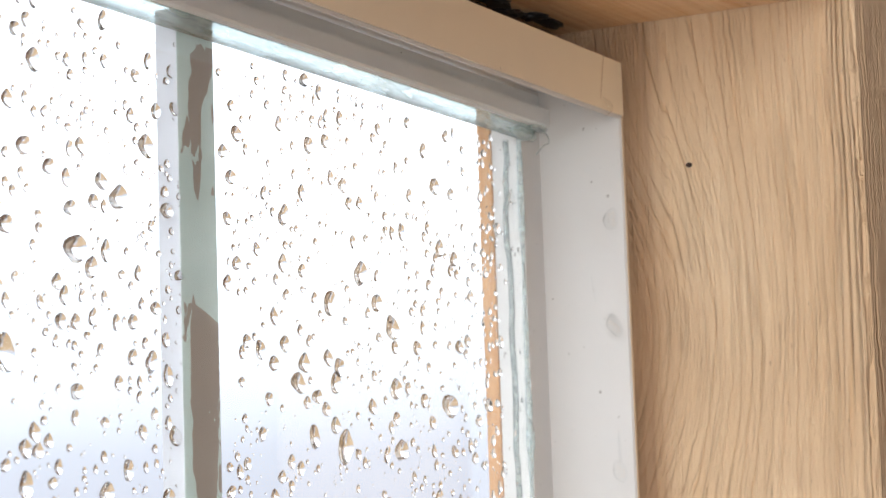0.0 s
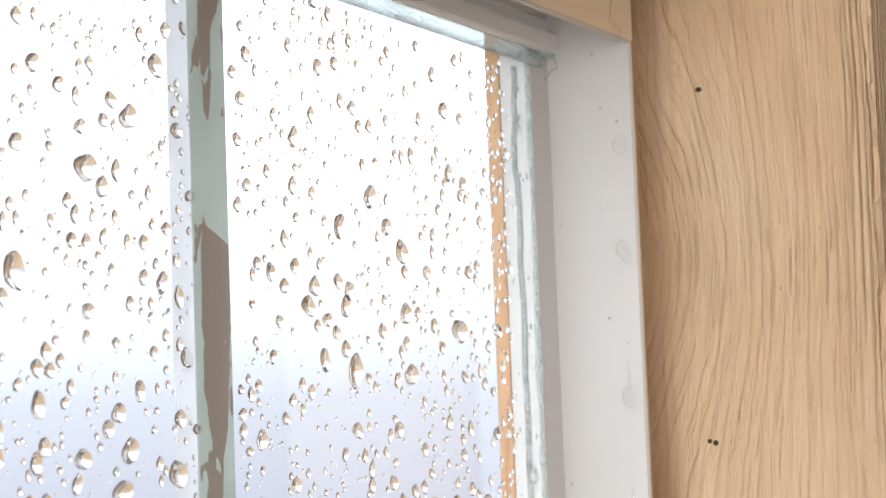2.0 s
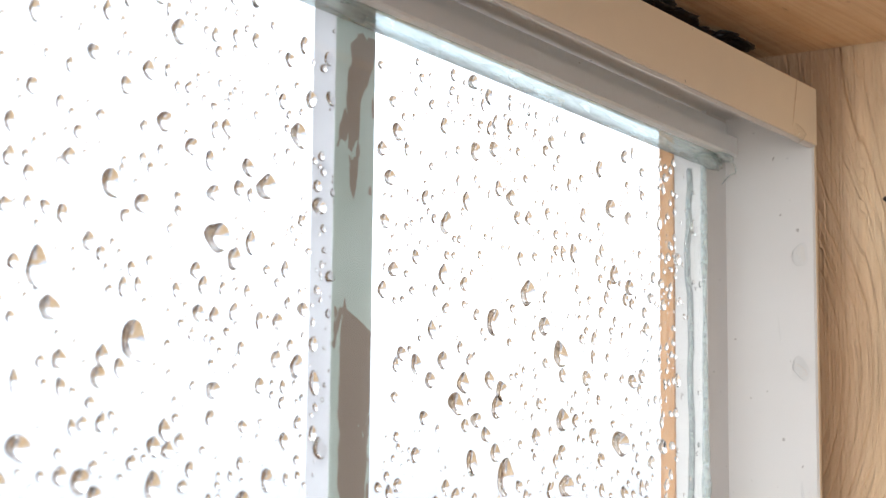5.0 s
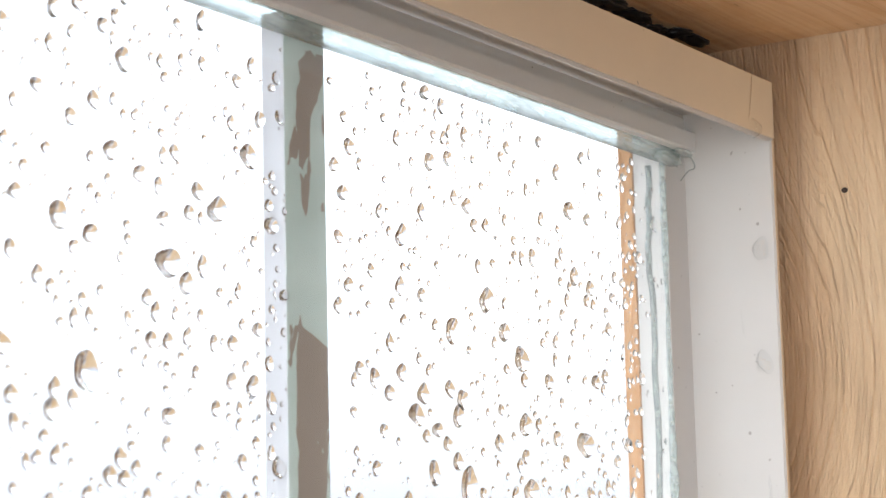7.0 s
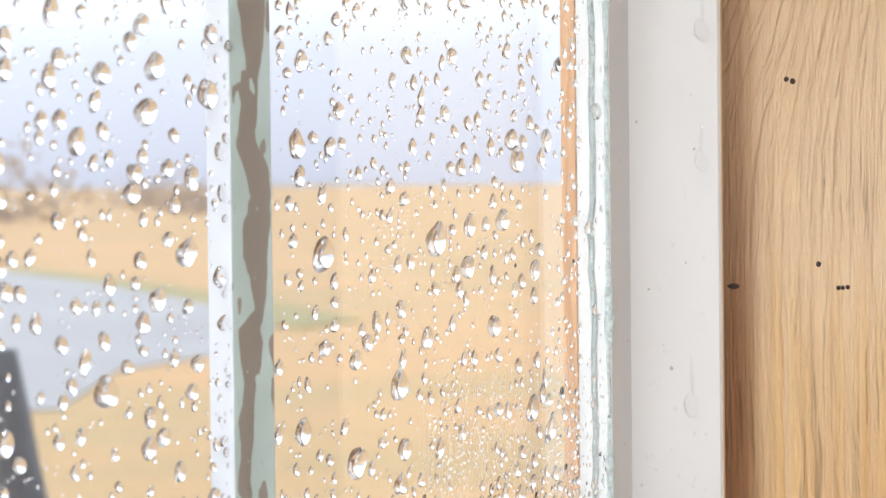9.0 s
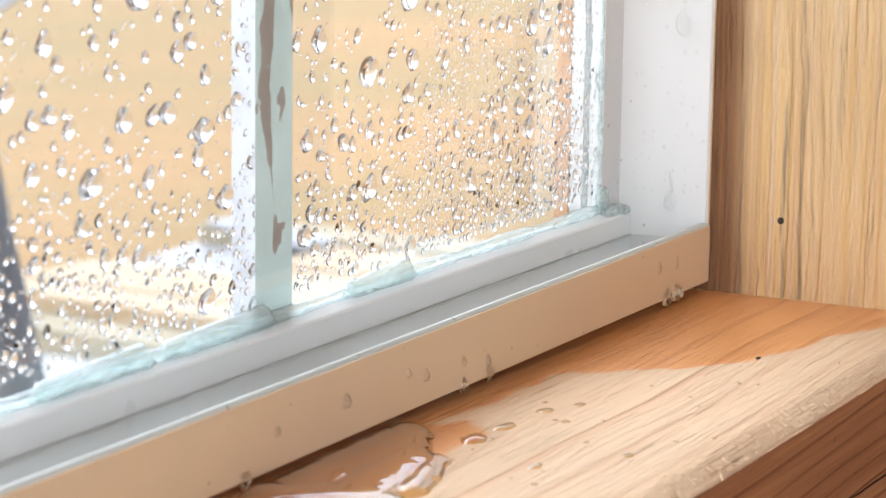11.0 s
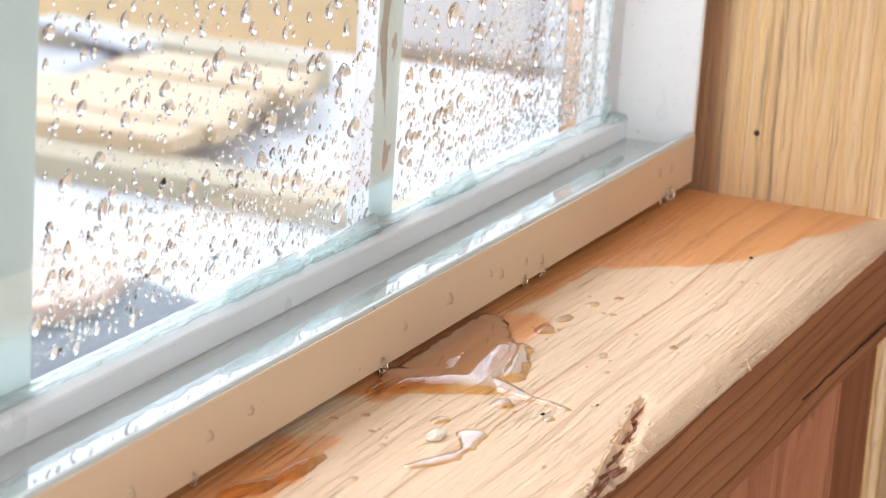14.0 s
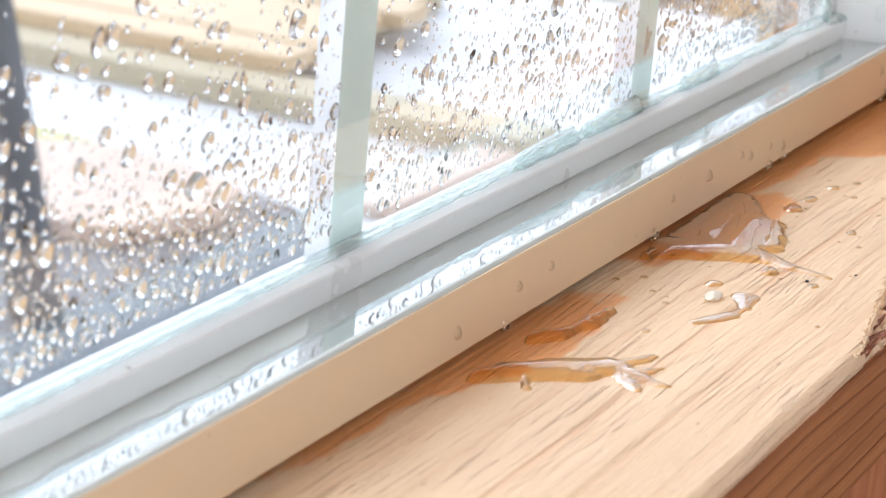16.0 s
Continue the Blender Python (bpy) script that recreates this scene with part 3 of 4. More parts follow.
    bmesh.ops.translate(bm, vec=(0.0, y, z), verts=bm.verts)
    part(name, bm, iron, parent, smooth=True)


for y, z, r, st in ((-0.0466, 0.2634, 0.00075, 1.3), (-0.0448, 0.1619, 0.0007, 1.0), (-0.0466, 0.1613, 0.0008, 1.0), (-0.0535, 0.1128, 0.00075, 1.0),
                    (-0.0292, 0.1067, 0.0008, 2.2), (-0.0590, 0.1066, 0.0006, 1.0), (-0.0602, 0.1066, 0.0006, 1.0), (-0.0616, 0.1068, 0.0006, 1.0), (-0.0474, 0.0217, 0.001, 1.0)):
    spike("nail_head", y, z, r, jamb, st)


# ---- torn splinters at the front edge of the sill ----
def splinter(x, y, z, length, wide, tall, turn, stuff=None):
    bm = bmesh.new()
    bmesh.ops.create_cube(bm, size=1)
    for v in bm.verts:
        taper = 1.0 if v.co.x < 0 else 0.25
        v.co = Vector((v.co.x * length, v.co.y * wide * taper, v.co.z * tall * taper))
    bmesh.ops.subdivide_edges(bm, edges=bm.edges[:], cuts=1)
    for v in bm.verts:
        v.co += noise.noise_vector(v.co * 900 + Vector((x * 500, 0, 0))) * 0.0004
    bmesh.ops.transform(bm, matrix=pose(x, y, z, random.uniform(-20, 20), random.uniform(-15, 8), turn), verts=bm.verts)
    return part("splinter", bm, stuff or splinter_wood, sill)


for i in range(34):     # dark red torn fibres in the gouge, with pale broken ends along its rim
    u = (i + 0.5) / 34
    x = -0.292 + 0.070 * u
    rim = SILL_Y + 0.0005 + 0.0125 * u
    if i % 2:
        splinter(x, max(SILL_Y + 0.0015, rim - random.uniform(0.0010, 0.0055)), random.uniform(-0.0028, -0.0016), random.uniform(0.008, 0.018), random.uniform(0.0007, 0.0014), 0.0006, random.uniform(-2, 3), torn_wood)
    else:
        splinter(x + 0.003, rim + 0.0004, -0.0002, random.uniform(0.003, 0.008), random.uniform(0.0005, 0.0010), random.uniform(0.0004, 0.0007), random.uniform(-8, 8))
for i in range(85):     # fuzz of broken fibres along the rough edge
    x = random.uniform(-0.26, -0.003)
    u = max(0.0, min(1.0, (x + 0.27) / 0.14))
    v = random.random()
    splinter(x, SILL_Y + v * (0.003 + 0.008 * u), 0.0003 - (1 - v) * (0.002 + 0.0013 * u), random.uniform(0.0015, 0.005), random.uniform(0.0002, 0.0005), random.uniform(0.0002, 0.0005), random.uniform(-40, 40))

# ---- the window ----
window = root("window_1", (XF + LEFT) / 2, FRONT, FB, "white vinyl shed window with grille bars, wet with rain", "window", kind="structure")
track = [(FRONT, FB), (FRONT, FT - 0.0006), (FRONT + 0.0005, FT), (FRONT + 0.0014, FT), (FRONT + 0.0019, FT - 0.0006), (FRONT + 0.0023, LEDGE + 0.0006), (FRONT + 0.003, LEDGE),
         (-0.0052, LEDGE), (0.010, LEDGE), (0.010, FB)]
frame_sill = part("frame_sill", sweep(track, "x", LEFT, XF, 1), track_vinyl, window)
part("frame_face", sweep([(FRONT - 0.0006, FB + 0.0002), (FRONT - 0.0006, FT - 0.0008), (FRONT - 0.0001, FT - 0.0008), (FRONT - 0.0001, FB + 0.0002)], "x", LEFT, XF - 0.0002, 1), beige_vinyl, frame_sill, "beige face of the bottom track")
head = [(FRONT, HT), (FRONT, HL + 0.0006), (FRONT + 0.0005, HL), (FRONT + 0.0014, HL), (FRONT + 0.0019, HL + 0.0006), (FRONT + 0.0022, 0.2890), (FRONT + 0.003, 0.2896), (0.010, 0.2896), (0.010, HT)]
frame_head = part("frame_head", sweep(head, "x", LEFT, XF, 1), vinyl, window)
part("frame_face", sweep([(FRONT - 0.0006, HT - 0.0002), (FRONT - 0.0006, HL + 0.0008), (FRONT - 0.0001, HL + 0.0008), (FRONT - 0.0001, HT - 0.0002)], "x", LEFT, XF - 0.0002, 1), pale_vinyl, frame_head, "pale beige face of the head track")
jamb_shape = [(XF, FRONT + 0.0006), (XF - 0.0006, FRONT + 0.0001), (XF - 0.0012, FRONT + 0.0006), (XF - 0.0014, -0.0012), (STOP_X + 0.0006, -0.0012), (STOP_X, -0.0006), (STOP_X, 0.0092), (XF, 0.0092)]
part("frame_jamb", sweep(jamb_shape, "z", LEDGE, 0.2896, 1), vinyl, window, "white side jamb with water drops")
part("frame_jamb", sweep([(LEFT - XF - x, y) for x, y in jamb_shape][::-1], "z", LEDGE, 0.2896, 1), vinyl, window, "white side jamb")
edge_strip = part("frame_edge", box(XF + 0.0002, -0.0026, FRONT + 0.0002, 0.008, FB, HT - 0.001, 0.0003), beige_vinyl, window, "thin beige outer edge")
RAIL_X = (LEFT + 0.0022, XF - 0.0016)
rail = [(-0.0050, LEDGE + 0.0002), (-0.0050, 0.0208), (-0.0046, 0.0213), (-0.0004, GLASS_B - 0.0008), (0.0, GLASS_B - 0.0008), (0.0, LEDGE + 0.0002)]
part("bottom_rail", sweep(rail, "x", *RAIL_X, 1), rail_vinyl, window)
top_rail = [(-0.0050, 0.2838), (-0.0050, 0.2790), (-0.0046, 0.2784), (-0.0030, 0.2780), (-0.0030, 0.2790), (0.0, 0.2790), (0.0, 0.2884), (-0.0018, 0.2884), (-0.0018, 0.2838)]
part("top_rail", sweep(top_rail, "x", *RAIL_X, 1), rail_vinyl, window)
pane = part("glass_pane", box(LEFT - STOP_X - 0.001 + XF, STOP_X + 0.001, -0.0010, 0.0008, GLASS_B - 0.0005, 0.2788), glass, window, "single clear pane wet with rain")
pane.visible_shadow = False
for x, stuff, text in ((BAR1, bar_glued, "grille bar with smeared adhesive against the glass"), (BAR2, bar_plain, "plain pale green grille bar"), (BAR3, bar_plain, "plain pale green grille bar")):
    part("grille_bar", box(x - BAR_W / 2, x + BAR_W / 2, 0.0012, 0.0012 + BAR_D, GLASS_B - 0.006, GLASS_T + 0.006, 0.0005), stuff, window, text)
# outer returns of the frame and the wooden trim round it
part("outer_return", box(STOP_X + 0.0002, XF + 0.012, 0.0093, 0.0097, FB, HT, 0.0001), vinyl, window)
part("outer_sill", box(LEFT, XF, 0.0006, 0.0095, FB + 0.001, GLASS_B - 0.004, 0.0004), vinyl, window)
part("outer_head", box(LEFT, XF, 0.0102, 0.0130, 0.2846, HT, 0.0004), vinyl, window)


# ---- silicone along the glass ----
def bead(name, axis, a, b, seed, width, label):
    """An uneven hand-laid bead of clear silicone."""
    def wob(s, k, p, q):
        w = 1.0 + 0.75 * noise.noise(Vector((s * 45, seed, 0))) + 0.45 * noise.noise(Vector((s * 160, seed, 5)))
        if axis == "x":
            w = 1 + (w - 1) * (1.0 if s > -0.31 else 0.3)
            return (p * w - 0.0002 if k in (1, 2, 3) else p), (q + (w - 1) * width * (0.9 if k in (3, 4) else 0.2))
        return (p + (w - 1) * width * (-0.8 if k in (3, 4) else -0.1)), (q * w if k in (1, 2, 3) else q)
    if axis == "x":
        prof = [(-0.0011, GLASS_B - 0.0005), (-0.0025, GLASS_B - 0.0010), (-0.0025, GLASS_B), (-0.0019, GLASS_B + width), (-0.0011, GLASS_B + width * 1.3)]
    else:
        prof = [(STOP_X, -0.0011), (STOP_X, -0.0013), (STOP_X - 0.0008, -0.0017), (STOP_X - width, -0.0016), (STOP_X - width * 1.25, -0.0011)]
    return part(name, sweep(prof, axis, a, b, 260, wob), silicone, window, label, smooth=True)


bead("silicone_bead", "x", LEFT + 0.019, STOP_X, 3, 0.0012, "lumpy clear silicone along the bottom rail")
bead("silicone_bead", "z", GLASS_B, GLASS_T, 8, 0.0024, "lumpy clear silicone along the side")


def top_wobble(s, k, p, q):
    w = noise.noise(Vector((s * 22, 12, 0))) + 0.5 * noise.noise(Vector((s * 90, 12, k)))
    return (p - 0.0004 * w, q - 0.0007 * w) if k in (1, 2, 3) else (p, q)


part("silicone_bead", sweep([(-0.0011, 0.2788), (-0.0029, 0.2787), (-0.0027, 0.2772), (-0.0018, 0.2750), (-0.0011, 0.2736)], "x", LEFT + 0.019, STOP_X + 0.008, 300, top_wobble), silicone, window, "clear silicone smeared under the head rail", smooth=True)
part("silicone_bead", sweep([(STOP_X, 0.0040), (STOP_X - 0.0009, 0.0046), (STOP_X - 0.0009, 0.0054), (STOP_X, 0.0060)], "z", GLASS_B, GLASS_T, 240,
     lambda s, k, p, q: (p - (0.0005 * noise.noise(Vector((s * 70, 2, 0))) if k in (1, 2) else 0), q + 0.0011 * noise.noise(Vector((s * 38, 5, 0))) + 0.0005 * noise.noise(Vector((s * 150, 5, 0))))), silicone, window, "wavy line of silicone down the outer edge", smooth=True)


def smear(a, b, seed):
    """A flat ledge of silicone pulled along the foot of the pane, with blunt ends."""
    def wob(s, k, p, q):
        end = min(1.0, 14 * min((s - a) / (b - a), (b - s) / (b - a)) + 0.15) * (0.8 + 0.4 * (s - a) / (b - a))
        lump = 0.0004 * noise.noise(Vector((s * 120, seed, k)))
        return p + (lump if k in (1, 2, 3) else 0), GLASS_B - 0.0004 + (q - GLASS_B + 0.0004) * end + (lump if k in (2, 3) else 0)
    profile = [(-0.0012, GLASS_B - 0.0006), (-0.0033, GLASS_B - 0.0012), (-0.0032, GLASS_B + 0.0010), (-0.0025, GLASS_B + 0.0028), (-0.0012, GLASS_B + 0.0032)]
    part("silicone_bead", sweep(profile, "x", a, b, 60, wob), silicone, window, "flat ledge of clear silicone", smooth=True)


smear(-0.234, -0.191, 3)
smear(-0.276, -0.237, 7)
smear(-0.160, -0.128, 5)


def blob_mesh(name, parts, material, parent, label="", rough=0.16):
    """Several squashed lumps in one mesh."""
    bm = bmesh.new()
    for (x, y, z), (a, b, c) in parts:
        one = bmesh.new()
        bmesh.ops.create_icosphere(one, subdivisions=3, radius=1)
        for v in one.verts:
            v.co *= 1 + rough * noise.noise(v.co * 1.7 + Vector((x * 300, z * 300, 1)))
            v.co = Vector((v.co.x * a + x, v.co.y * b + y, v.co.z * c + z))
        me = bpy.data.meshes.new("lump")
        one.to_mesh(me)
        one.free()
        bm.from_mesh(me)
        bpy.data.meshes.remove(me)
    return part(name, bm, material, parent, label, smooth=True)


blob_mesh("silicone_lump", [((-0.0135, -0.0032, 0.0226), (0.007, 0.0026, 0.0018)), ((-0.0185, -0.0018, 0.0262), (0.0035, 0.0016, 0.004)), ((-0.0085, -0.0040, 0.0220), (0.003, 0.002, 0.0014))], silicone, window, "smeared silicone in the corner")
blob_mesh("silicone_lump", [((-0.018, -0.0022, 0.2752), (0.008, 0.0018, 0.0020)), ((-0.0115, -0.0036, 0.2776), (0.005, 0.0018, 0.0012))], silicone, window, "smeared silicone in the corner")
# a loose curl of silicone hanging from the corner of the head rail
curl = bpy.data.curves.new("silicone_thread", "CURVE")
curl.dimensions, curl.bevel_depth, curl.bevel_resolution = "3D", 0.00018, 2
spl = curl.splines.new("BEZIER")
spl.bezier_points.add(3)
for bp, co in zip(spl.bezier_points, ((-0.0105, -0.0048, 0.2775), (-0.0085, -0.0058, 0.2738), (-0.0115, -0.0054, 0.2722), (-0.0150, -0.0046, 0.2690))):
    bp.co, bp.handle_left_type, bp.handle_right_type = co, "AUTO", "AUTO"
curl.materials.append(silicone)
thread = new("silicone_thread", curl)
thread.parent = window
thread.matrix_parent_inverse = world_of(window).inverted()

# black sealant smears in the gap over the head track, on brown that paints its shade
def gap_wobble(s, k, p, q):
    if k in (2, 3):
        p += 0.0030 * noise.noise(Vector((s * 40, 4, k))) + 0.0012 * noise.noise(Vector((s * 150, 4, k)))
        q += 0.0008 * noise.noise(Vector((s * 120, 8, k)))
    return p, q


gap = part("sealant", sweep([(0.012, HT + 0.0004), (0.012, HEADROOM - 0.0006), (-0.0075, HEADROOM - 0.0008), (-0.0060, HT + 0.0006)], "x", LEFT, -0.0012, 500, gap_wobble), gap_shade)
SMEARS = ([((-0.020 - 0.009 * i + random.uniform(-0.003, 0.003), -0.010 + random.uniform(-0.003, 0.002), HEADROOM - 0.0008), (random.uniform(0.004, 0.009), random.uniform(0.002, 0.004), 0.0008)) for i in range(7)]
          + [((-0.005, -0.012, 0.3005), (0.0030, 0.0030, 0.0026))])
for smear in SMEARS:
    blob_mesh("sealant_smear", [smear], black_tar, gap, "black smear of sealant", 0.8)
tagged(gap, "dark brown fill for the gap's shade over the window, with black sealant smears", "sealant")
# Dark strip set into the lower gap to draw its line of shade.
foot = part("sealant", sweep([(0.012, 0.0006), (0.012, FB - 0.0003), (-0.0120, FB - 0.0003), (-0.0120, 0.0006)], "x", LEFT, -0.0012, 1), gap_shade)
tagged(foot, "dark strip added for the shade in the gap under the window track", "sealant")

# ---- water: drops on the pane ----
# the large drops: place along the pane and height over the sill, and height of the drop, in millimetres
DROPS_RIGHT_UPPER = [
    (-138, 182, 5.6), (-66, 193, 6.9), (-94, 180, 5.9), (-129, 216, 6.7), (-96, 196, 5.2), (-99, 192, 5.5), (-123, 180, 8.5), (-128, 212, 5.7), (-74, 168, 4.5),
    (-162, 202, 4.7), (-125, 200, 5.0), (-97, 212, 6.3), (-113, 225, 6.5), (-96, 207, 3.7), (-71, 253, 5.2), (-127, 196, 5.3), (-150, 236, 5.2), (-123, 165, 4.2),
    (-168, 162, 4.7), (-145, 195, 5.2), (-105, 218, 4.8), (-121, 247, 4.2), (-151, 224, 4.5), (-145, 174, 3.4), (-115, 221, 6.2), (-142, 200, 4.8), (-142, 223, 3.7),
]
DROPS_RIGHT_LOWER = [
    (-160, 120, 7.9), (-52, 72, 7.5), (-147, 73, 7.2), (-82, 52, 6.5), (-95, 115, 5.8), (-60, 113, 5.3), (-143, 74, 7.1), (-95, 41, 6.4), (-115, 99, 5.1),
    (-53, 146, 6.2), (-128, 66, 5.3), (-146, 46, 6.7), (-110, 122, 7.8), (-126, 74, 5.0), (-83, 144, 4.5), (-126, 29, 5.5), (-69, 141, 7.1), (-175, 39, 5.0),
    (-77, 126, 5.7), (-128, 89, 7.2), (-170, 144, 5.9), (-69, 57, 5.0), (-98, 139, 4.8), (-72, 146, 5.3), (-169, 82, 5.5), (-62, 78, 6.9), (-158, 58, 4.3),
    (-106, 120, 6.8), (-82, 100, 5.6), (-174, 60, 4.9), (-63, 51, 5.8), (-154, 57, 3.8), (-94, 125, 5.5),
]
DROPS_MIDDLE_UPPER = [
    (-260, 195, 8.0), (-261, 190, 7.5), (-235, 219, 6.9), (-284, 198, 4.9), (-288, 205, 7.7), (-287, 210, 6.6), (-253, 168, 5.8), (-269, 191, 4.5), (-221, 159, 5.4),
    (-270, 187, 4.1), (-268, 224, 5.9), (-291, 172, 5.0), (-238, 157, 4.7), (-208, 245, 5.4), (-219, 232, 5.8), (-254, 156, 4.6), (-249, 258, 5.1), (-270, 165, 3.9),
    (-225, 167, 4.3), (-278, 232, 3.2), (-238, 234, 4.0), (-281, 189, 3.8), (-250, 179, 4.3), (-242, 172, 3.3), (-291, 238, 3.7), (-272, 182, 2.5), (-274, 212, 3.7),
    (-274, 178, 2.6), (-286, 188, 2.7),
]
DROPS_MIDDLE_LOWER = [
    (-238, 44, 5.5), (-238, 96, 6.8), (-254, 61, 6.2), (-281, 150, 6.5), (-211, 122, 5.7), (-209, 137, 4.9), (-203, 154, 6.3), (-224, 150, 5.6), (-268, 89, 5.3),
    (-229, 134, 4.4), (-243, 72, 5.0), (-207, 52, 5.4), (-214, 31, 5.5), (-224, 90, 4.4), (-246, 144, 5.1), (-270, 140, 4.9), (-343, 64, 4.5), (-272, 75, 4.2),
    (-228, 72, 4.7), (-280, 80, 5.2), (-251, 148, 4.1), (-203, 53, 5.3), (-215, 67, 5.8), (-217, 62, 4.7), (-241, 140, 3.5), (-233, 72, 4.4), (-272, 48, 3.6),
    (-238, 146, 3.5), (-247, 113, 3.2), (-269, 121, 3.8), (-221, 113, 5.1), (-228, 138, 4.2), (-282, 121, 4.5),
]
DROPS_LEFT = [
    (-390, 76, 5.9), (-416, 32, 5.4), (-417, 46, 5.2), (-427, 50, 5.8), (-445, 34, 5.1), (-451, 61, 4.9), (-477, 48, 5.2), (-484, 28, 4.2), (-419, 79, 3.9),
    (-459, 66, 3.7), (-460, 74, 3.7), (-482, 80, 3.4), (-389, 52, 4.3), (-436, 53, 4.0), (-467, 79, 3.1), (-468, 33, 4.3), (-436, 79, 3.3), (-449, 79, 2.7),
    (-484, 41, 4.2), (-423, 58, 4.0),
]


def drop_shape(w, h, seed, fat=0.185, rings=7, spokes=18, back=True):
    """Verts and faces of a sagging drop that clings to a wall: x along, z up, y away from the wall, flat back at y = 0."""
    rnd = random.Random(seed)
    lobes = [(rnd.uniform(0, 6.28), rnd.uniform(0.05, 0.22) / k) for k in (2, 3, 4, 5)]
    point = rnd.uniform(0.0, 0.38)
    lean = rnd.uniform(-0.2, 0.5)
    deep = fat * min(w, h) * rnd.uniform(0.8, 1.25)
    verts, faces = [], []
    for i in range(rings + 1):
        rho = math.sin(i / rings * math.pi / 2)
        for k in range(spokes):
            a = 2 * math.pi * k / spokes
            r = 1 + sum(amp * math.cos((j + 2) * a + ph) for j, (ph, amp) in enumerate(lobes))
            up = math.sin(a)
            narrow = 1 - point * max(0.0, up) ** 1.5
            px, pz = math.cos(a) * r * narrow * w / 2 * rho, up * r * h / 2 * rho * (1 + 0.25 * point * max(0, up))
            px += lean * pz * 0.5
            top = deep * max(0.0, 1 - rho * rho) ** 0.88 * (1 - 0.25 * up * rho)
            verts.append((px, top, pz))
    for i in range(rings):
        for k in range(spokes):
            a, b = i * spokes + k, i * spokes + (k + 1) % spokes
            if i == 0:
                faces.append((b + spokes, a + spokes, a))
            else:
                faces.append((b, b + spokes, a + spokes, a))
    if back:
        faces.append(tuple(range(rings * spokes, (rings + 1) * spokes)))
    return verts, faces


taken = []


def on_glass(x, z):
    return min(abs(x - BAR1), abs(x - BAR2), abs(x - BAR3)) > BAR_W / 2 + 0.0006 and LEFT + 0.02 < x < STOP_X - 0.0012 and GLASS_B + 0.0035 < z < GLASS_T - 0.002


for batch in (DROPS_RIGHT_UPPER, DROPS_RIGHT_LOWER, DROPS_MIDDLE_UPPER, DROPS_MIDDLE_LOWER, DROPS_LEFT):
    for i, (mx, mz, mh) in enumerate(batch):
        x, z, h = mx / 1000, mz / 1000, mh / 1000
        if not on_glass(x, z):
            continue
        w = h * random.uniform(0.85, 1.35)
        if any((x - a) ** 2 + (z - b) ** 2 < (0.85 * (h / 2 + c)) ** 2 for a, b, c in taken):
            continue
        v, f = drop_shape(w, h, int(mx * 7 + mz))
        drop = surface("raindrop", v, f, water)
        drop.location = (x, 0.00084, z)
        tagged(drop, "clear raindrop clinging to the outside of the window pane", "raindrop", "raindrops on the window pane")
        taken.append((x, z, max(w, h) / 2))


def spatter(name, count, sizes, dens, label):
    """Many small drops of rain in one mesh."""
    verts, faces, made, tries = [], [], 0, 0
    cells = {}
    for t in taken:
        cells.setdefault((int(t[0] * 100), int(t[1] * 100)), []).append(t)
    while made < count and tries < count * 90:
        tries += 1
        x, z = random.uniform(LEFT + 0.02, STOP_X), random.uniform(GLASS_B, GLASS_T)
        if not on_glass(x, z) or random.random() > dens(x, z) * (0.3 if x > -0.036 else 1.0):
            continue
        r = sizes(x, z)
        cx, cz = int(x * 100), int(z * 100)
        if any((x - a) ** 2 + (z - b) ** 2 < (r + c) ** 2 for i in (-1, 0, 1) for j in (-1, 0, 1) for a, b, c in cells.get((cx + i, cz + j), ())):
            continue
        cells.setdefault((cx, cz), []).append((x, z, r))
        if r > 0.0009:
            taken.append((x, z, r))
        big = r > 0.0012
        v, f = drop_shape(r * 2 * random.uniform(0.85, 1.3), r * 2 * random.uniform(0.85, 1.25), made * 13 + 5, 0.19, 6 if big else 3, 14 if big else 8)
        n = len(verts)
        verts += [(x + a, 0.00084 + b, z + c) for a, b, c in v]
        faces += [tuple(q + n for q in fc) for fc in f]
        made += 1
    ob = surface(name, verts, faces, water)
    return tagged(ob, label, "raindrops", kind="stuff")


def cluster(x, z):
    c = 0.5 + 0.9 * noise.noise(Vector((x * 28, z * 28, 2)))
    return max(0.08, min(1.0, c + max(0.0, (0.10 - z) * 4)))


spatter("rain_rivulet", 130, lambda x, z: 0.0008 + 0.0009 * random.random() ** 2, lambda x, z: 3.4 if -0.046 < x < -0.034 else 0.0, "clinging drops in a line down the side of the pane")
spatter("rain_spatter", 1900, lambda x, z: 0.0009 + 0.0013 * random.random() ** 1.5, lambda x, z: 0.32 if x < -0.37 else 0.45 if z < 0.09 and x < -0.2 else 0.75, "middling raindrops spread over the outside of the pane")
spatter("rain_spatter", 6500, lambda x, z: 0.0003 + 0.0007 * random.random() ** 2, cluster, "fine rain spatter over the outside of the pane")
spatter("rain_spatter", 1500, lambda x, z: 0.0006 + 0.0009 * random.random() ** 1.5, lambda x, z: max(0.0, min(1.0, (0.062 - z) / 0.03)) * (1.0 if x > -0.12 or x < -0.37 else 0.35), "heavy splashed drops along the bottom of the pane")
spatter("rain_spatter", 6500, lambda x, z: 0.00018 + 0.00042 * random.random() ** 2, lambda x, z: max(0.02, min(1.0, ((0.10 if x > -0.12 else 0.075) - z) / 0.05)) * (1.0 if x > -0.13 else 0.7 if x < -0.38 else 0.22), "dense splashed spatter along the bottom of the pane")


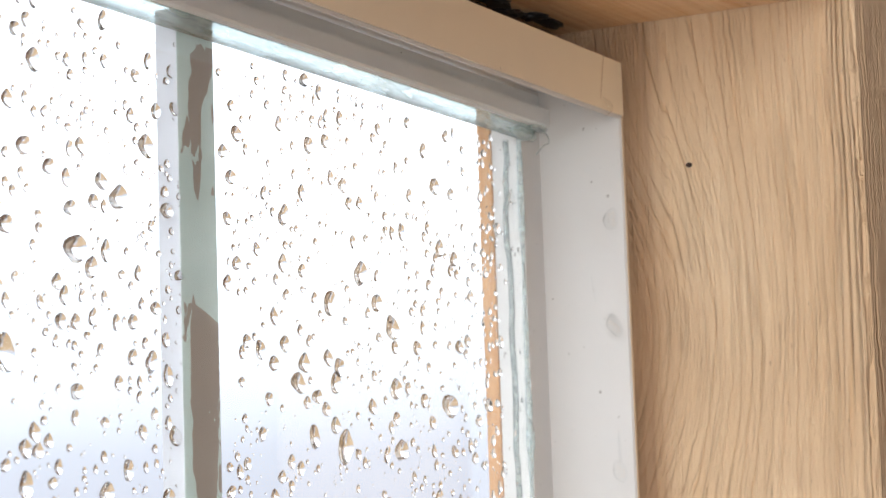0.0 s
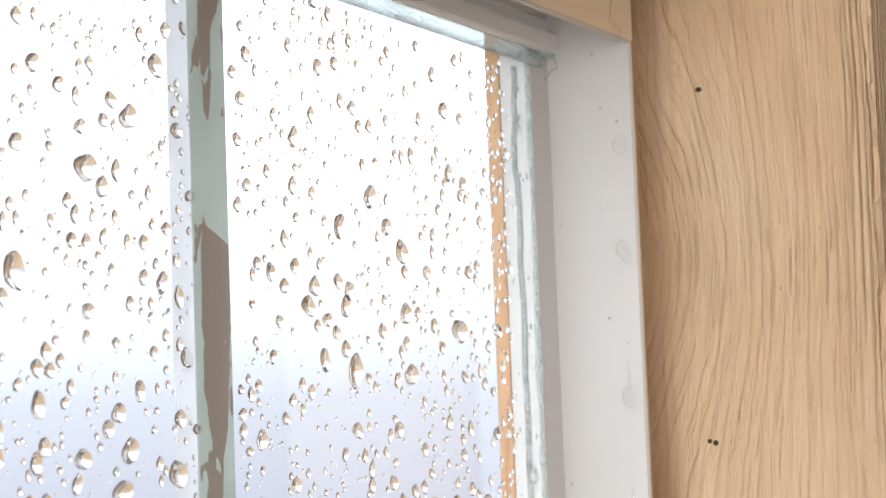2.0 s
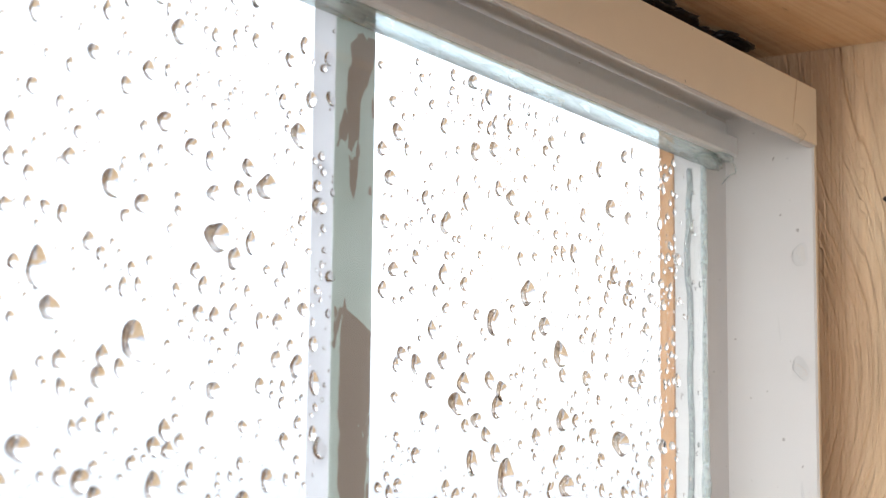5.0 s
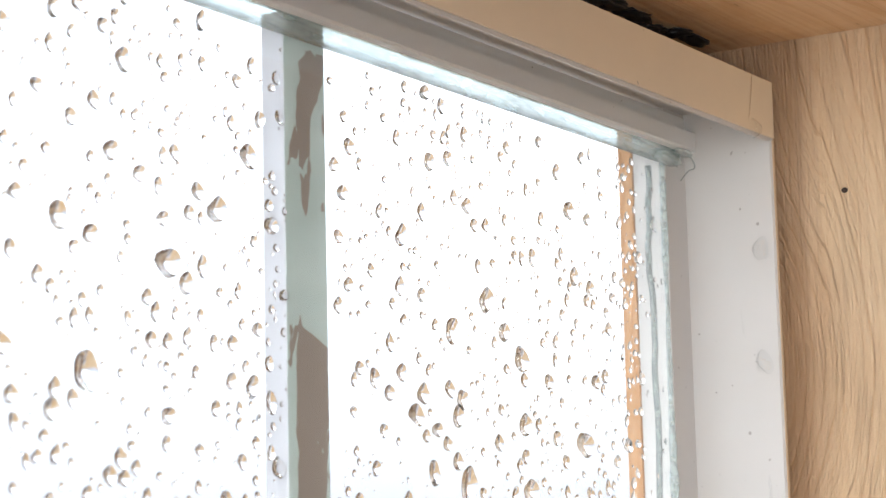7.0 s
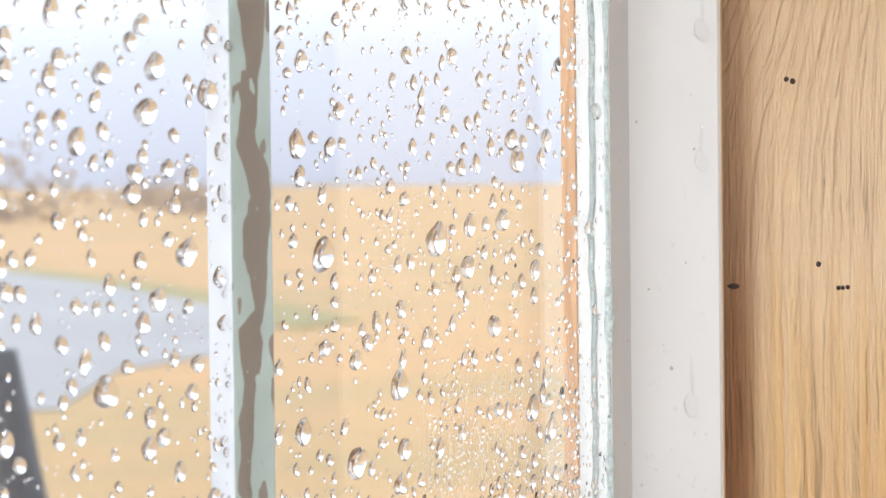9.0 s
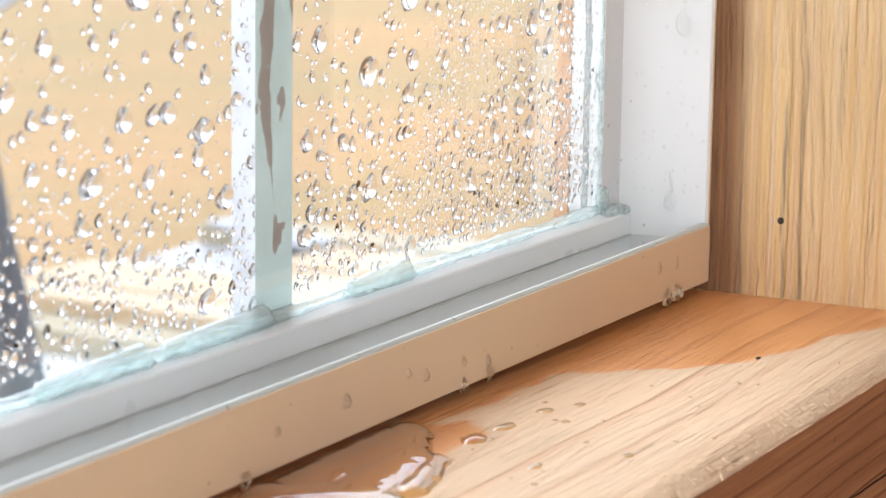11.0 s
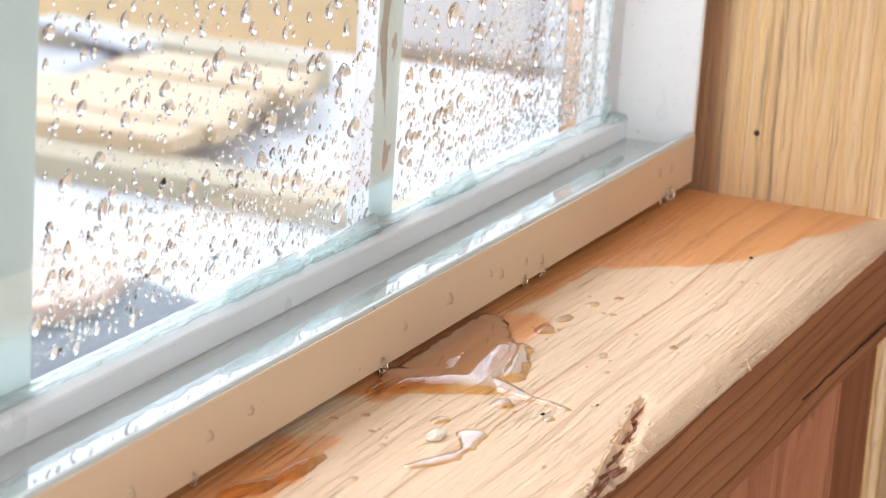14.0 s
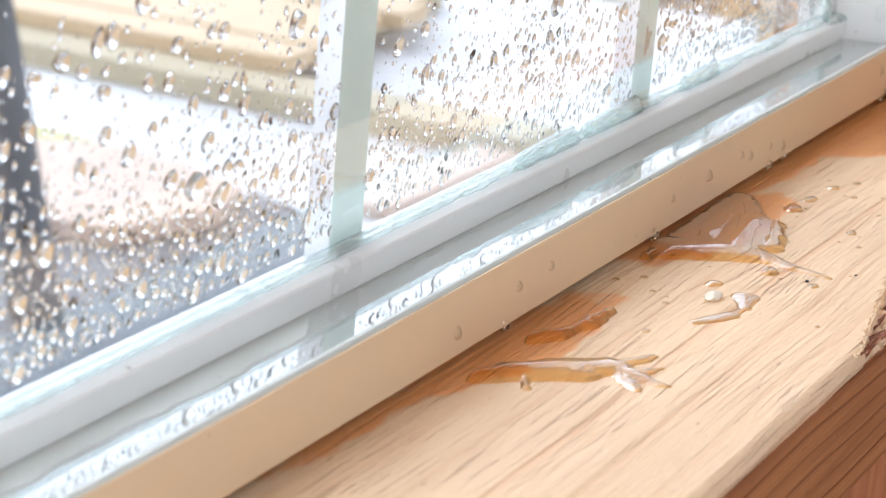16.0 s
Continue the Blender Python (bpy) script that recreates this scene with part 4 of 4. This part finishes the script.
# ---- water inside: drops on the frame ----
def turned(verts, side):
    if side == "jamb":      # clings to the face that looks along -x
        return [(-b, a, c) for a, b, c in verts]
    return [(a, -b, c) for a, b, c in verts]


def inside_drop(side, x, y, z, w, h, seed, fat=0.3, trail=0.0, stuff=None):
    v, f = drop_shape(w, h, seed, fat, back=stuff is water)
    ob = surface("water_drop", turned(v, side), [q[::-1] for q in f] if side != "jamb" else f, stuff or wet_gloss)
    ob.location = (x, y, z)
    tagged(ob, "clear water drop running down the white window frame", "water drop", "water drops on the window frame")
    if trail:
        v, f = drop_shape(w * 0.28, trail, seed + 3, 0.06, back=False)
        t = surface("trail", turned([(a, b, c + h * 0.35 + trail / 2) for a, b, c in v], side), f if side == "jamb" else [q[::-1] for q in f], wet_gloss)
        t.parent = ob


FACE_X = XF - 0.00145
for y, z, w, h, trail in ((-0.0234, 0.2178, 0.0042, 0.0066, 0), (-0.0231, 0.1754, 0.0040, 0.0070, 0.009), (-0.0193, 0.0748, 0.0044, 0.0072, 0.010), (-0.0169, 0.0255, 0.0040, 0.0060, 0.006),
                          (-0.0236, 0.2490, 0.0044, 0.0068, 0), (-0.0226, 0.1405, 0.0038, 0.0062, 0.008), (-0.0170, 0.2290, 0.0006, 0.0080, 0), (-0.0175, 0.1330, 0.0006, 0.0065, 0)):
    inside_drop("jamb", FACE_X, y, z, w, h, int(z * 9999), 1.0, trail, bead_water)
for i in range(46):
    y, z = random.uniform(-0.0262, -0.004), 0.028 + 0.09 * random.random() ** 2
    r = random.uniform(0.0004, 0.0011)
    inside_drop("jamb", FACE_X, y, z, r, r * 1.3, i + 77, 0.36)
for x, z, w, h in ((-0.140, 0.0075, 0.0022, 0.0030), (-0.152, 0.0095, 0.0020, 0.0024), (-0.170, 0.0100, 0.0024, 0.0032), (-0.178, 0.0120, 0.0018, 0.0022), (-0.205, 0.0115, 0.0030, 0.0034),
                   (-0.232, 0.0110, 0.0020, 0.0026), (-0.312, 0.0120, 0.0022, 0.0026), (-0.330, 0.0115, 0.0030, 0.0024), (-0.362, 0.0090, 0.0024, 0.0036), (-0.040, 0.0130, 0.0016, 0.0040), (-0.028, 0.0125, 0.0014, 0.0036)):
    inside_drop("face", x, FRONT - 0.00065, z, w, h, int(-x * 9999), 0.42)
blob_specs = ((-0.0175, 0.2715, 0.0042), (-0.028, 0.0044, 0.0050), (-0.034, 0.0040, 0.0052), (-0.139, 0.0045, 0.0040), (-0.152, 0.0042, 0.0036), (-0.244, 0.0042, 0.0042), (-0.336, 0.0040, 0.0034))
for x, z, h in blob_specs[1:]:
    inside_drop("face", x, FRONT - 0.0003, z, h * 0.8, h, int(-x * 7777), 0.6, 0.0, water)
inside_drop("face", -0.0185, FRONT - 0.0007, HL + 0.0012, 0.0030, 0.0056, 91, 0.9, 0.016, bead_water)


# ---- water lying on the sill and in the track ----
def pool(name, x0, x1, y0, y1, step, height, level, deep, label, bulge=3.0, tilt=0.05, stuff=None):
    """A sheet of water whose rim dips under the surface that it lies on."""
    nx, ny = int((x1 - x0) / step) + 1, int((y1 - y0) / step) + 1
    keep, verts, faces = {}, [], []
    field = [[height(x0 + i * step, y0 + j * step) for j in range(ny)] for i in range(nx)]
    for i in range(nx - 1):
        for j in range(ny - 1):
            cs = ((i, j), (i + 1, j), (i + 1, j + 1), (i, j + 1))
            if max(field[a][b] for a, b in cs) <= -0.5:
                continue
            ids = []
            for c in cs:
                if c not in keep:
                    f = field[c[0]][c[1]]
                    rise = max(deep * 0.5, deep + tilt * (y0 + c[1] * step + 0.050)) * (1 - math.exp(-bulge * f)) if f > 0 else deep * 2.2 * max(f, -0.6)
                    keep[c] = len(verts)
                    verts.append((x0 + c[0] * step, y0 + c[1] * step, level + rise))
                ids.append(keep[c])
            faces.append(tuple(ids))
    ob = surface(name, verts, faces, stuff or wood_water)
    return tagged(ob, label, "puddle", "puddles on the sill")


def capsule(px, py, ax, ay, bx, by, r0, r1):
    dx, dy = bx - ax, by - ay
    t = max(0.0, min(1.0, ((px - ax) * dx + (py - ay) * dy) / (dx * dx + dy * dy + 1e-12)))
    r = r0 + (r1 - r0) * t
    return (r - math.hypot(px - ax - t * dx, py - ay - t * dy))


def lobes_height(arms, seed, ragged_by=0.0016, soft=0.0022):
    def height(x, y):
        wob = ragged_by * (noise.noise(Vector((x * 130, y * 130, seed))) + 0.35 * noise.noise(Vector((x * 330, y * 330, seed))))
        far_in = max(capsule(x, y, *arm) for arm in arms) + wob
        return far_in / (soft if far_in > 0 else 0.0022)
    return height


pool("puddle", -0.275, -0.160, -0.082, FRONT - 0.001, 0.0005,
     lobes_height([(-0.2420, -0.0320, -0.2330, -0.0470, 0.0085, 0.0085), (-0.2330, -0.0470, -0.2060, -0.0420, 0.0090, 0.0085), (-0.2060, -0.0420, -0.1850, -0.0310, 0.0085, 0.0065), (-0.2320, -0.0350, -0.1920, -0.0320, 0.0090, 0.0080),
                   (-0.2230, -0.0530, -0.1990, -0.0470, 0.0045, 0.0032), (-0.2310, -0.0530, -0.2360, -0.0640, 0.0048, 0.0026), (-0.2360, -0.0640, -0.2378, -0.0740, 0.0024, 0.0013), (-0.2420, -0.0320, -0.2530, -0.0300, 0.0040, 0.0020)], 1, 0.0013, 0.0050),
     0.0, 0.0021, "shallow puddle of rainwater on the pine sill", 2.2, 0.04)
pool("puddle", -0.385, -0.290, -0.080, FRONT - 0.001, 0.0005,
     lobes_height([(-0.3640, -0.0345, -0.3560, -0.0395, 0.0018, 0.0048), (-0.3560, -0.0395, -0.3450, -0.0490, 0.0048, 0.0070), (-0.3450, -0.0490, -0.3370, -0.0550, 0.0070, 0.0055), (-0.3370, -0.0550, -0.3240, -0.0600, 0.0036, 0.0013),
                   (-0.3385, -0.0590, -0.3410, -0.0695, 0.0042, 0.0014), (-0.3380, -0.0600, -0.3310, -0.0645, 0.0034, 0.0014), (-0.3420, -0.0600, -0.3475, -0.0650, 0.0030, 0.0012), (-0.3570, -0.0430, -0.3615, -0.0455, 0.0022, 0.0012),
                   (-0.3330, -0.0335, -0.3257, -0.0379, 0.0014, 0.0018), (-0.3257, -0.0379, -0.3146, -0.0393, 0.0018, 0.0022), (-0.3146, -0.0393, -0.3000, -0.0404, 0.0022, 0.0013)], 5, 0.0014, 0.0045),
     0.0, 0.0021, "shallow branching puddle of rainwater on the pine sill", 2.2, 0.10)
pool("puddle", -0.31, -0.255, -0.075, -0.050, 0.0004,
     lobes_height([(-0.2945, -0.0590, -0.2839, -0.0640, 0.0020, 0.0026), (-0.2760, -0.0650, -0.2676, -0.0620, 0.0020, 0.0034), (-0.2840, -0.0640, -0.2760, -0.0650, 0.0022, 0.0012)], 9, 0.0009),
     0.0, 0.0010, "small puddle of rainwater on the pine sill")


def lying_drop(x, y, rx, ry, seed):
    """A flat round drop on the sill."""
    rnd = random.Random(seed)
    ph = [rnd.uniform(0, 6.28) for _ in range(3)]
    v, f = [(x, y, 0.0)], []
    tall = 0.32 * min(rx, ry)
    for i in range(1, 7):
        rho = i / 6
        for k in range(20):
            a = k * math.pi / 10
            r = rho * (1 + 0.10 * math.cos(2 * a + ph[0]) + 0.07 * math.cos(3 * a + ph[1]) + 0.05 * math.cos(5 * a + ph[2]))
            v.append((x + math.cos(a) * r * rx, y + math.sin(a) * r * ry, tall * (1 - rho ** 3) - (0.0001 if i == 6 else 0)))
    v[0] = (x, y, tall)
    for k in range(20):
        f.append((0, 1 + k, 1 + (k + 1) % 20))
        for i in range(5):
            a, b = 1 + i * 20 + k, 1 + i * 20 + (k + 1) % 20
            f.append((a, a + 20, b + 20, b))
    tagged(surface("water_drop", v, f, wood_water), "clear flat drop of water lying on the pine sill", "water drop", "water drops on the sill")


for i, (x, y, rx, ry) in enumerate(((-0.1799, -0.0457, 0.0044, 0.0030), (-0.1670, -0.0465, 0.0040, 0.0020), (-0.2430, -0.0597, 0.0036, 0.0032), (-0.2623, -0.0520, 0.0030, 0.0022), (-0.1496, -0.0479, 0.0027, 0.0018),
                                    (-0.1750, -0.0793, 0.0022, 0.0012), (-0.1927, -0.0664, 0.0030, 0.0014), (-0.2686, -0.0361, 0.0013, 0.0011), (-0.2748, -0.0310, 0.0012, 0.0010), (-0.2473, -0.0730, 0.0024, 0.0013),
                                    (-0.2850, -0.0480, 0.0012, 0.0009), (-0.2780, -0.0420, 0.0010, 0.0009), (-0.1400, -0.0520, 0.0022, 0.0012), (-0.1560, -0.0560, 0.0016, 0.0010), (-0.2050, -0.0720, 0.0012, 0.0009), (-0.3080, -0.0520, 0.0014, 0.0011))):
    lying_drop(x, y, rx, ry, i)
for i in range(26):
    lying_drop(random.uniform(-0.30, -0.10), random.uniform(-0.085, -0.034), random.uniform(0.0005, 0.0011), random.uniform(0.0004, 0.0008), 100 + i)


def track_water(x, y):
    wide = 0.0178 + 0.0016 * noise.noise(Vector((x * 26, 3.3, 0))) + 0.0012 * noise.noise(Vector((x * 130, 3.3, 0)))
    wide -= 0.005 * max(0.0, min(1.0, (-0.388 - x) / 0.012))
    return (min(FRONT + 0.0030 + wide - y, y - FRONT - 0.0026) + 0.0004) / 0.0010


puddle = pool("puddle", LEFT + 0.003, XF - 0.002, FRONT + 0.0026, -0.0055, 0.0006, track_water, LEDGE, 0.0004, "film of rainwater lying in the white window track", 3.0, 0.0, film_water)

# ---- crumbs on the sill ----
for x, y, r, stuff, text in ((-0.2740, -0.0560, 0.0027, chip_wood, "pale wood chip lying on the sill"), (-0.2448, -0.0705, 0.0007, iron, "dark speck of dirt on the sill"), (-0.0745, -0.0700, 0.0008, iron, "dark speck of dirt on the sill"),
                             (-0.231, -0.079, 0.0005, iron, "dark speck of dirt on the sill")):
    bm = bmesh.new()
    bmesh.ops.create_icosphere(bm, subdivisions=2, radius=r)
    for v in bm.verts:
        v.co = Vector((v.co.x * 1.5, v.co.y * 0.7, v.co.z * 0.35)) * (1 + 0.3 * noise.noise(v.co * 900))
    bmesh.ops.translate(bm, vec=(x, y, r * 0.3), verts=bm.verts)
    tagged(part("wood_chip" if stuff is chip_wood else "dirt_speck", bm, stuff), text, "debris")

# ---- the shed round the camera ----
X0, X1, Y0, Z0, Z1 = -1.9, 1.3, -2.3, -0.85, 1.40
WALL_Y0, WALL_Y1 = 0.0184, 0.0300


def wall(name, bm, label):
    return tagged(part(name, bm, room_wood), label, "wall", kind="structure")


wall("wall_north", box(X0, LEFT - 0.02, WALL_Y0, WALL_Y1, -1.0, Z1), "plywood siding beside the window")
wall("wall_north_2", box(0.022, X1, WALL_Y0, WALL_Y1, -1.0, Z1), "plywood siding beside the window")
wall("wall_north_3", box(LEFT - 0.004, 0.022, WALL_Y0, WALL_Y1, -1.0, -0.02), "plywood siding under the window")
wall("wall_north_4", box(LEFT - 0.004, 0.022, WALL_Y0, WALL_Y1, HEADROOM + 0.02, Z1), "plywood siding over the window")
# Unseen outer panel, added to turn the edges of the raindrops grey.
tagged(part("wall_north_5", box(X0, X1, WALL_Y1 + 0.001, WALL_Y1 + 0.008, -1.0, -0.03), grey_board_paint), "unseen plain grey panel added under the window to tint the raindrops", "wall", kind="structure")
wall("wall_south", box(X0, X1, Y0 - 0.04, Y0, -1.0, Z1), "plain plywood wall behind the camera")
wall("wall_east", box(X1, X1 + 0.04, Y0, WALL_Y1, -1.0, Z1), "plain plywood wall")
# The opening between these two walls is assumed, to go with the fill lamp.
wall("wall_west", box(X0 - 0.04, X0, -0.67, WALL_Y1, -1.0, Z1), "plain plywood wall beside the assumed, unseen doorway")
wall("wall_west_2", box(X0 - 0.04, X0, Y0, -1.23, -1.0, Z1), "plain plywood wall beside the assumed, unseen doorway")
tagged(part("floor", box(X0, X1, Y0, WALL_Y0, Z0 - 0.04, Z0), room_wood), "plain board floor of the shed", "floor", kind="structure")
tagged(part("ceiling", box(X0 - 0.2, X1 + 0.2, Y0 - 0.2, WALL_Y1 + 0.02, Z1, Z1 + 0.03), room_wood), "plain board ceiling of the shed", "ceiling", kind="structure")
# trim boards nailed on outside, round the window
trim = part("trim", box(STOP_X - 0.0004, 0.07, 0.0099, 0.0142, -0.05, 0.36, 0.0004), trim_wood)
tagged(trim, "orange cedar trim board outside the window", "trim board", kind="structure")

# ---- outdoors ----
far = 4000.0
rows = [-far, -300, -40, -8, 0.032, 0.6, 2, 5, 10, 20, 40, 80, 160, 400, 1000, far]
cols = [-far, -800, -200, -60, -20, -8, -3, 0, 2, 4, 6, 9, 13, 18, 26, 40, 70, 140, 300, 800, far]
gv = [(x, y, GROUND + (0.3 * noise.noise(Vector((x * 0.05, y * 0.05, 4))) if 35 < y < 300 else 0)) for y in rows for x in cols]
nc = len(cols)
gf = [(r * nc + c, r * nc + c + 1, (r + 1) * nc + c + 1, (r + 1) * nc + c) for r in range(len(rows) - 1) for c in range(nc - 1)]
tagged(surface("ground", gv, gf, dry_grass), "open field of dry golden grass", "field", kind="structure")


def slab(name, corners, z0, z1, material, label, category, kind="", bevel=0.004):
    bm = bmesh.new()
    low = [bm.verts.new((x, y, z0)) for x, y in corners]
    up = [bm.verts.new((x, y, z1)) for x, y in corners]
    n = len(corners)
    bm.faces.new(low[::-1])
    bm.faces.new(up)
    for k in range(n):
        bm.faces.new((low[k], low[(k + 1) % n], up[(k + 1) % n], up[k]))
    if bevel:
        bmesh.ops.bevel(bm, geom=bm.edges[:], offset=bevel, segments=1, affect="EDGES")
    return tagged(part(name, bm, material), label, category, kind=kind)


slab("road", [(26.0, 22.0), (22.0, 16.9), (18.2, 12.7), (16.0, 10.7), (13.4, 9.25), (11.5, 8.9), (9.3, 7.6), (8.4, 8.4), (11.0, 12.5), (17.0, 21.0)], GROUND - 0.02, GROUND + 0.012, gravel, "wet grey gravel track through the field", "gravel track", "structure", 0)
slab("verge", [(26.6, 22.0), (22.6, 16.9), (18.9, 12.5), (16.8, 10.4), (15.6, 10.2), (16.0, 10.75), (18.2, 12.75), (22.0, 16.95), (26.0, 22.05)], GROUND - 0.02, GROUND + 0.018, verge_green, "strip of greenish grass beside the gravel track", "grass verge", "structure", 0)
slab("white_sheet", [(1.6, 1.2), (2.6, 0.9), (4.95, 1.6), (4.92, 2.1), (4.87, 2.5), (4.84, 2.84), (4.4, 2.98), (3.9, 3.1), (3.2, 3.1), (2.3, 2.5)], GROUND + 0.004, GROUND + 0.03, white_film, "white plastic sheet spread on the ground", "plastic sheet", bevel=0)
slab("concrete_pad", [(5.02, 1.75), (7.5, 2.65), (6.75, 3.12), (5.06, 2.33)], GROUND + 0.01, GROUND + 0.05, gravel, "wet grey concrete pad in the field", "concrete pad", bevel=0.005)


def plank(name, ax, ay, bx, by, wide, z0, thick, material, label, category, group=""):
    length = math.hypot(bx - ax, by - ay)
    bm = box(-length / 2, length / 2, -wide / 2, wide / 2, 0, thick, 0.003, 1)
    bmesh.ops.transform(bm, matrix=Matrix.Translation(((ax + bx) / 2, (ay + by) / 2, z0)) @ Matrix.Rotation(math.atan2(by - ay, bx - ax), 4, "Z"), verts=bm.verts)
    return tagged(part(name, bm, material), label, category, group)


Z = GROUND + 0.0302
plank("timber", 3.36, 3.15, 3.335, 1.48, 0.15, Z, 0.05, khaki_wood, "weathered khaki timber lying on the white sheet", "timber")
plank("timber", 4.46, 3.05, 4.42, 2.25, 0.15, Z, 0.07, khaki_wood, "weathered khaki timber behind the plank stack", "timber")
for y in (2.25, 2.52):
    plank("plank_bearer", 3.46, y, 4.30, y, 0.07, Z, 0.05, khaki_wood, "short bearer under the yellow planks", "timber", "bearers under the planks")
for i in range(6):
    near = i < 3
    plank("plank", 3.475 + 0.139 * i, 2.95 if near else 2.58, 3.470 + 0.143 * i, (2.07, 2.05, 2.10, 2.14, 2.10, 2.16)[i], 0.133, Z + 0.0502, (0.034, 0.038, 0.034, 0.028, 0.036, 0.030)[i], planks, "fresh yellow plank on a low stack", "plank", "stacked yellow planks")


def tarpaulin(x0, x1, y0, y1, step=0.03):
    """A grey sheet of plastic thrown down in folds; its rim lies on the ground."""
    nx, ny = int((x1 - x0) / step) + 1, int((y1 - y0) / step) + 1
    verts, faces = [], []
    for i in range(nx):
        for j in range(ny):
            x, y = x0 + i * step, y0 + j * step
            rim = max(0.0, min(1.0, 7 * min((x - x0) / (x1 - x0), (x1 - x) / (x1 - x0), (y - y0) / (y1 - y0), (y1 - y) / (y1 - y0))))
            fold = 0.5 + 0.5 * math.sin((x * 0.8 + y * 0.55) * 17 + 3 * noise.noise(Vector((x * 3, y * 3, 5))))
            lift = 0.014 + 0.026 * fold + 0.018 * noise.noise(Vector((x * 5, y * 5, 1)))
            skew = 0.12 * noise.noise(Vector((x * 1.7, y * 1.7, 8)))
            verts.append((x + skew, y + 0.6 * skew, Z + 0.002 + rim * lift))
    for i in range(nx - 1):
        for j in range(ny - 1):
            a = i * ny + j
            faces.append((a, a + ny, a + ny + 1, a + 1))
    return tagged(surface("tarpaulin", verts, faces, grey_plastic), "grey plastic tarpaulin crumpled on the ground", "tarpaulin")


tarpaulin(3.84, 4.80, 2.68, 3.08)
plank("timber", 4.44, 3.02, 4.28, 2.64, 0.10, Z + 0.060, 0.018, grey_board_paint, "grey weathered board lying across the tarpaulin", "timber")
slab("plywood_sheet", [(2.24, 2.02), (2.27, 1.74), (2.48, 1.67), (2.62, 1.71), (2.69, 1.88), (2.70, 2.02), (2.60, 2.24), (2.40, 2.18)], GROUND + 0.051, GROUND + 0.085, plywood, "pinkish plywood offcut lying on the rubber mat", "plywood")
plank("lath", 2.77, 2.34, 2.735, 2.00, 0.07, Z, 0.03, verge_wood, "mossy greenish lath lying on the white sheet", "lath")
plank("board", 2.76, 1.555, 3.40, 1.525, 0.09, Z, 0.025, plywood, "pinkish board lying on the white sheet", "board")
slab("rubber_mat", [(1.2, 1.35), (2.0, 1.15), (2.60, 1.48), (2.72, 1.74), (2.33, 1.76), (2.2, 2.1), (1.5, 1.9)], GROUND + 0.031, GROUND + 0.05, dark_rubber, "dark wet rubber mat on the ground", "rubber mat")
# Out of view; added so that the raindrops refract grey near the wall.
slab("unseen_ground_strip", [(-6.0, 0.05), (9.0, 0.05), (9.0, 0.9), (1.0, 1.15), (-6.0, 1.15)], GROUND - 0.02, GROUND + 0.006, unseen_strip_grey, "unseen grey ground strip added along the shed to tint the raindrops", "soil", "structure", 0)
# dark post leaning outside the window
bm = bmesh.new()
prev = None
for i in range(13):
    t = i / 12
    c = Vector((1.915 - 0.108 * t, 1.622 + 0.118 * t, GROUND + 0.032 + 0.90 * t))
    r = 0.041 - 0.012 * t + 0.004 * noise.noise(Vector((t * 9, 1, 1)))
    ring = [bm.verts.new(c + Vector((math.cos(a) * r, math.sin(a) * r, 0))) for a in [k * math.pi / 5 for k in range(10)]]
    if prev:
        for k in range(10):
            bm.faces.new((prev[k], prev[(k + 1) % 10], ring[(k + 1) % 10], ring[k]))
    else:
        bm.faces.new(ring[::-1])
    prev = ring
bm.faces.new(prev)
tagged(part("post", bm, dark_rubber, smooth=True), "dark wet leaning post outside the window", "post")

# bare shrubs on the horizon
v, f = [], []
for cx, cy, size in ((58, 50, 3.2), (66, 58, 2.6), (74, 52, 1.8), (96, 70, 2.4), (50, 46, 1.4)):
    for i in range(420):
        p = Vector((random.gauss(0, 1), random.gauss(0, 1), abs(random.gauss(0, 0.45))))
        q = Vector((cx, cy, GROUND)) + p * size * 0.6
        s = random.uniform(0.05, 0.16) * size
        dx = Vector((random.uniform(-1, 1), random.uniform(-1, 1), random.uniform(0, 1.5))) * s
        n = len(v)
        v += [tuple(q), tuple(q + dx), tuple(q + dx * 0.6 + Vector((0.05, -0.05, 0.02)) * size)]
        f.append((n, n + 1, n + 2))
tagged(surface("shrubs", v, f, shrub, smooth=False), "bare brown shrubs far off in the field", "shrubs", kind="stuff")
# hazy rise far behind the field, and the rain haze behind it, both self-lit backdrops
v, f = [], []
for i in range(60):
    a = radians(5 + i)
    h = 8 * max(0.0, noise.noise(Vector((i * 0.16, 2, 0)))) + 3 * noise.noise(Vector((i * 0.7, 1, 0)))
    v += [(1100 * math.cos(a), 1100 * math.sin(a), GROUND - 2), (1100 * math.cos(a), 1100 * math.sin(a), GROUND + max(h, 0.5))]
    if i:
        f.append((2 * i - 2, 2 * i, 2 * i + 1, 2 * i - 1))
tagged(surface("backdrop", v, f, haze_hill), "pale hill backdrop with haze painted in as glow", "hill", kind="structure")
v, f = [], []
for i in range(91):
    a = radians(2 * i)
    v += [(1500 * math.cos(a), 1500 * math.sin(a) + 1, GROUND - 3), (1500 * math.cos(a), 1500 * math.sin(a) + 1, 271)]
    if i:
        f.append((2 * i - 2, 2 * i, 2 * i + 1, 2 * i - 1))
tagged(surface("backdrop_2", v, f, haze_far), "glowing lavender backdrop painted as rain haze over the horizon", "haze", kind="structure")
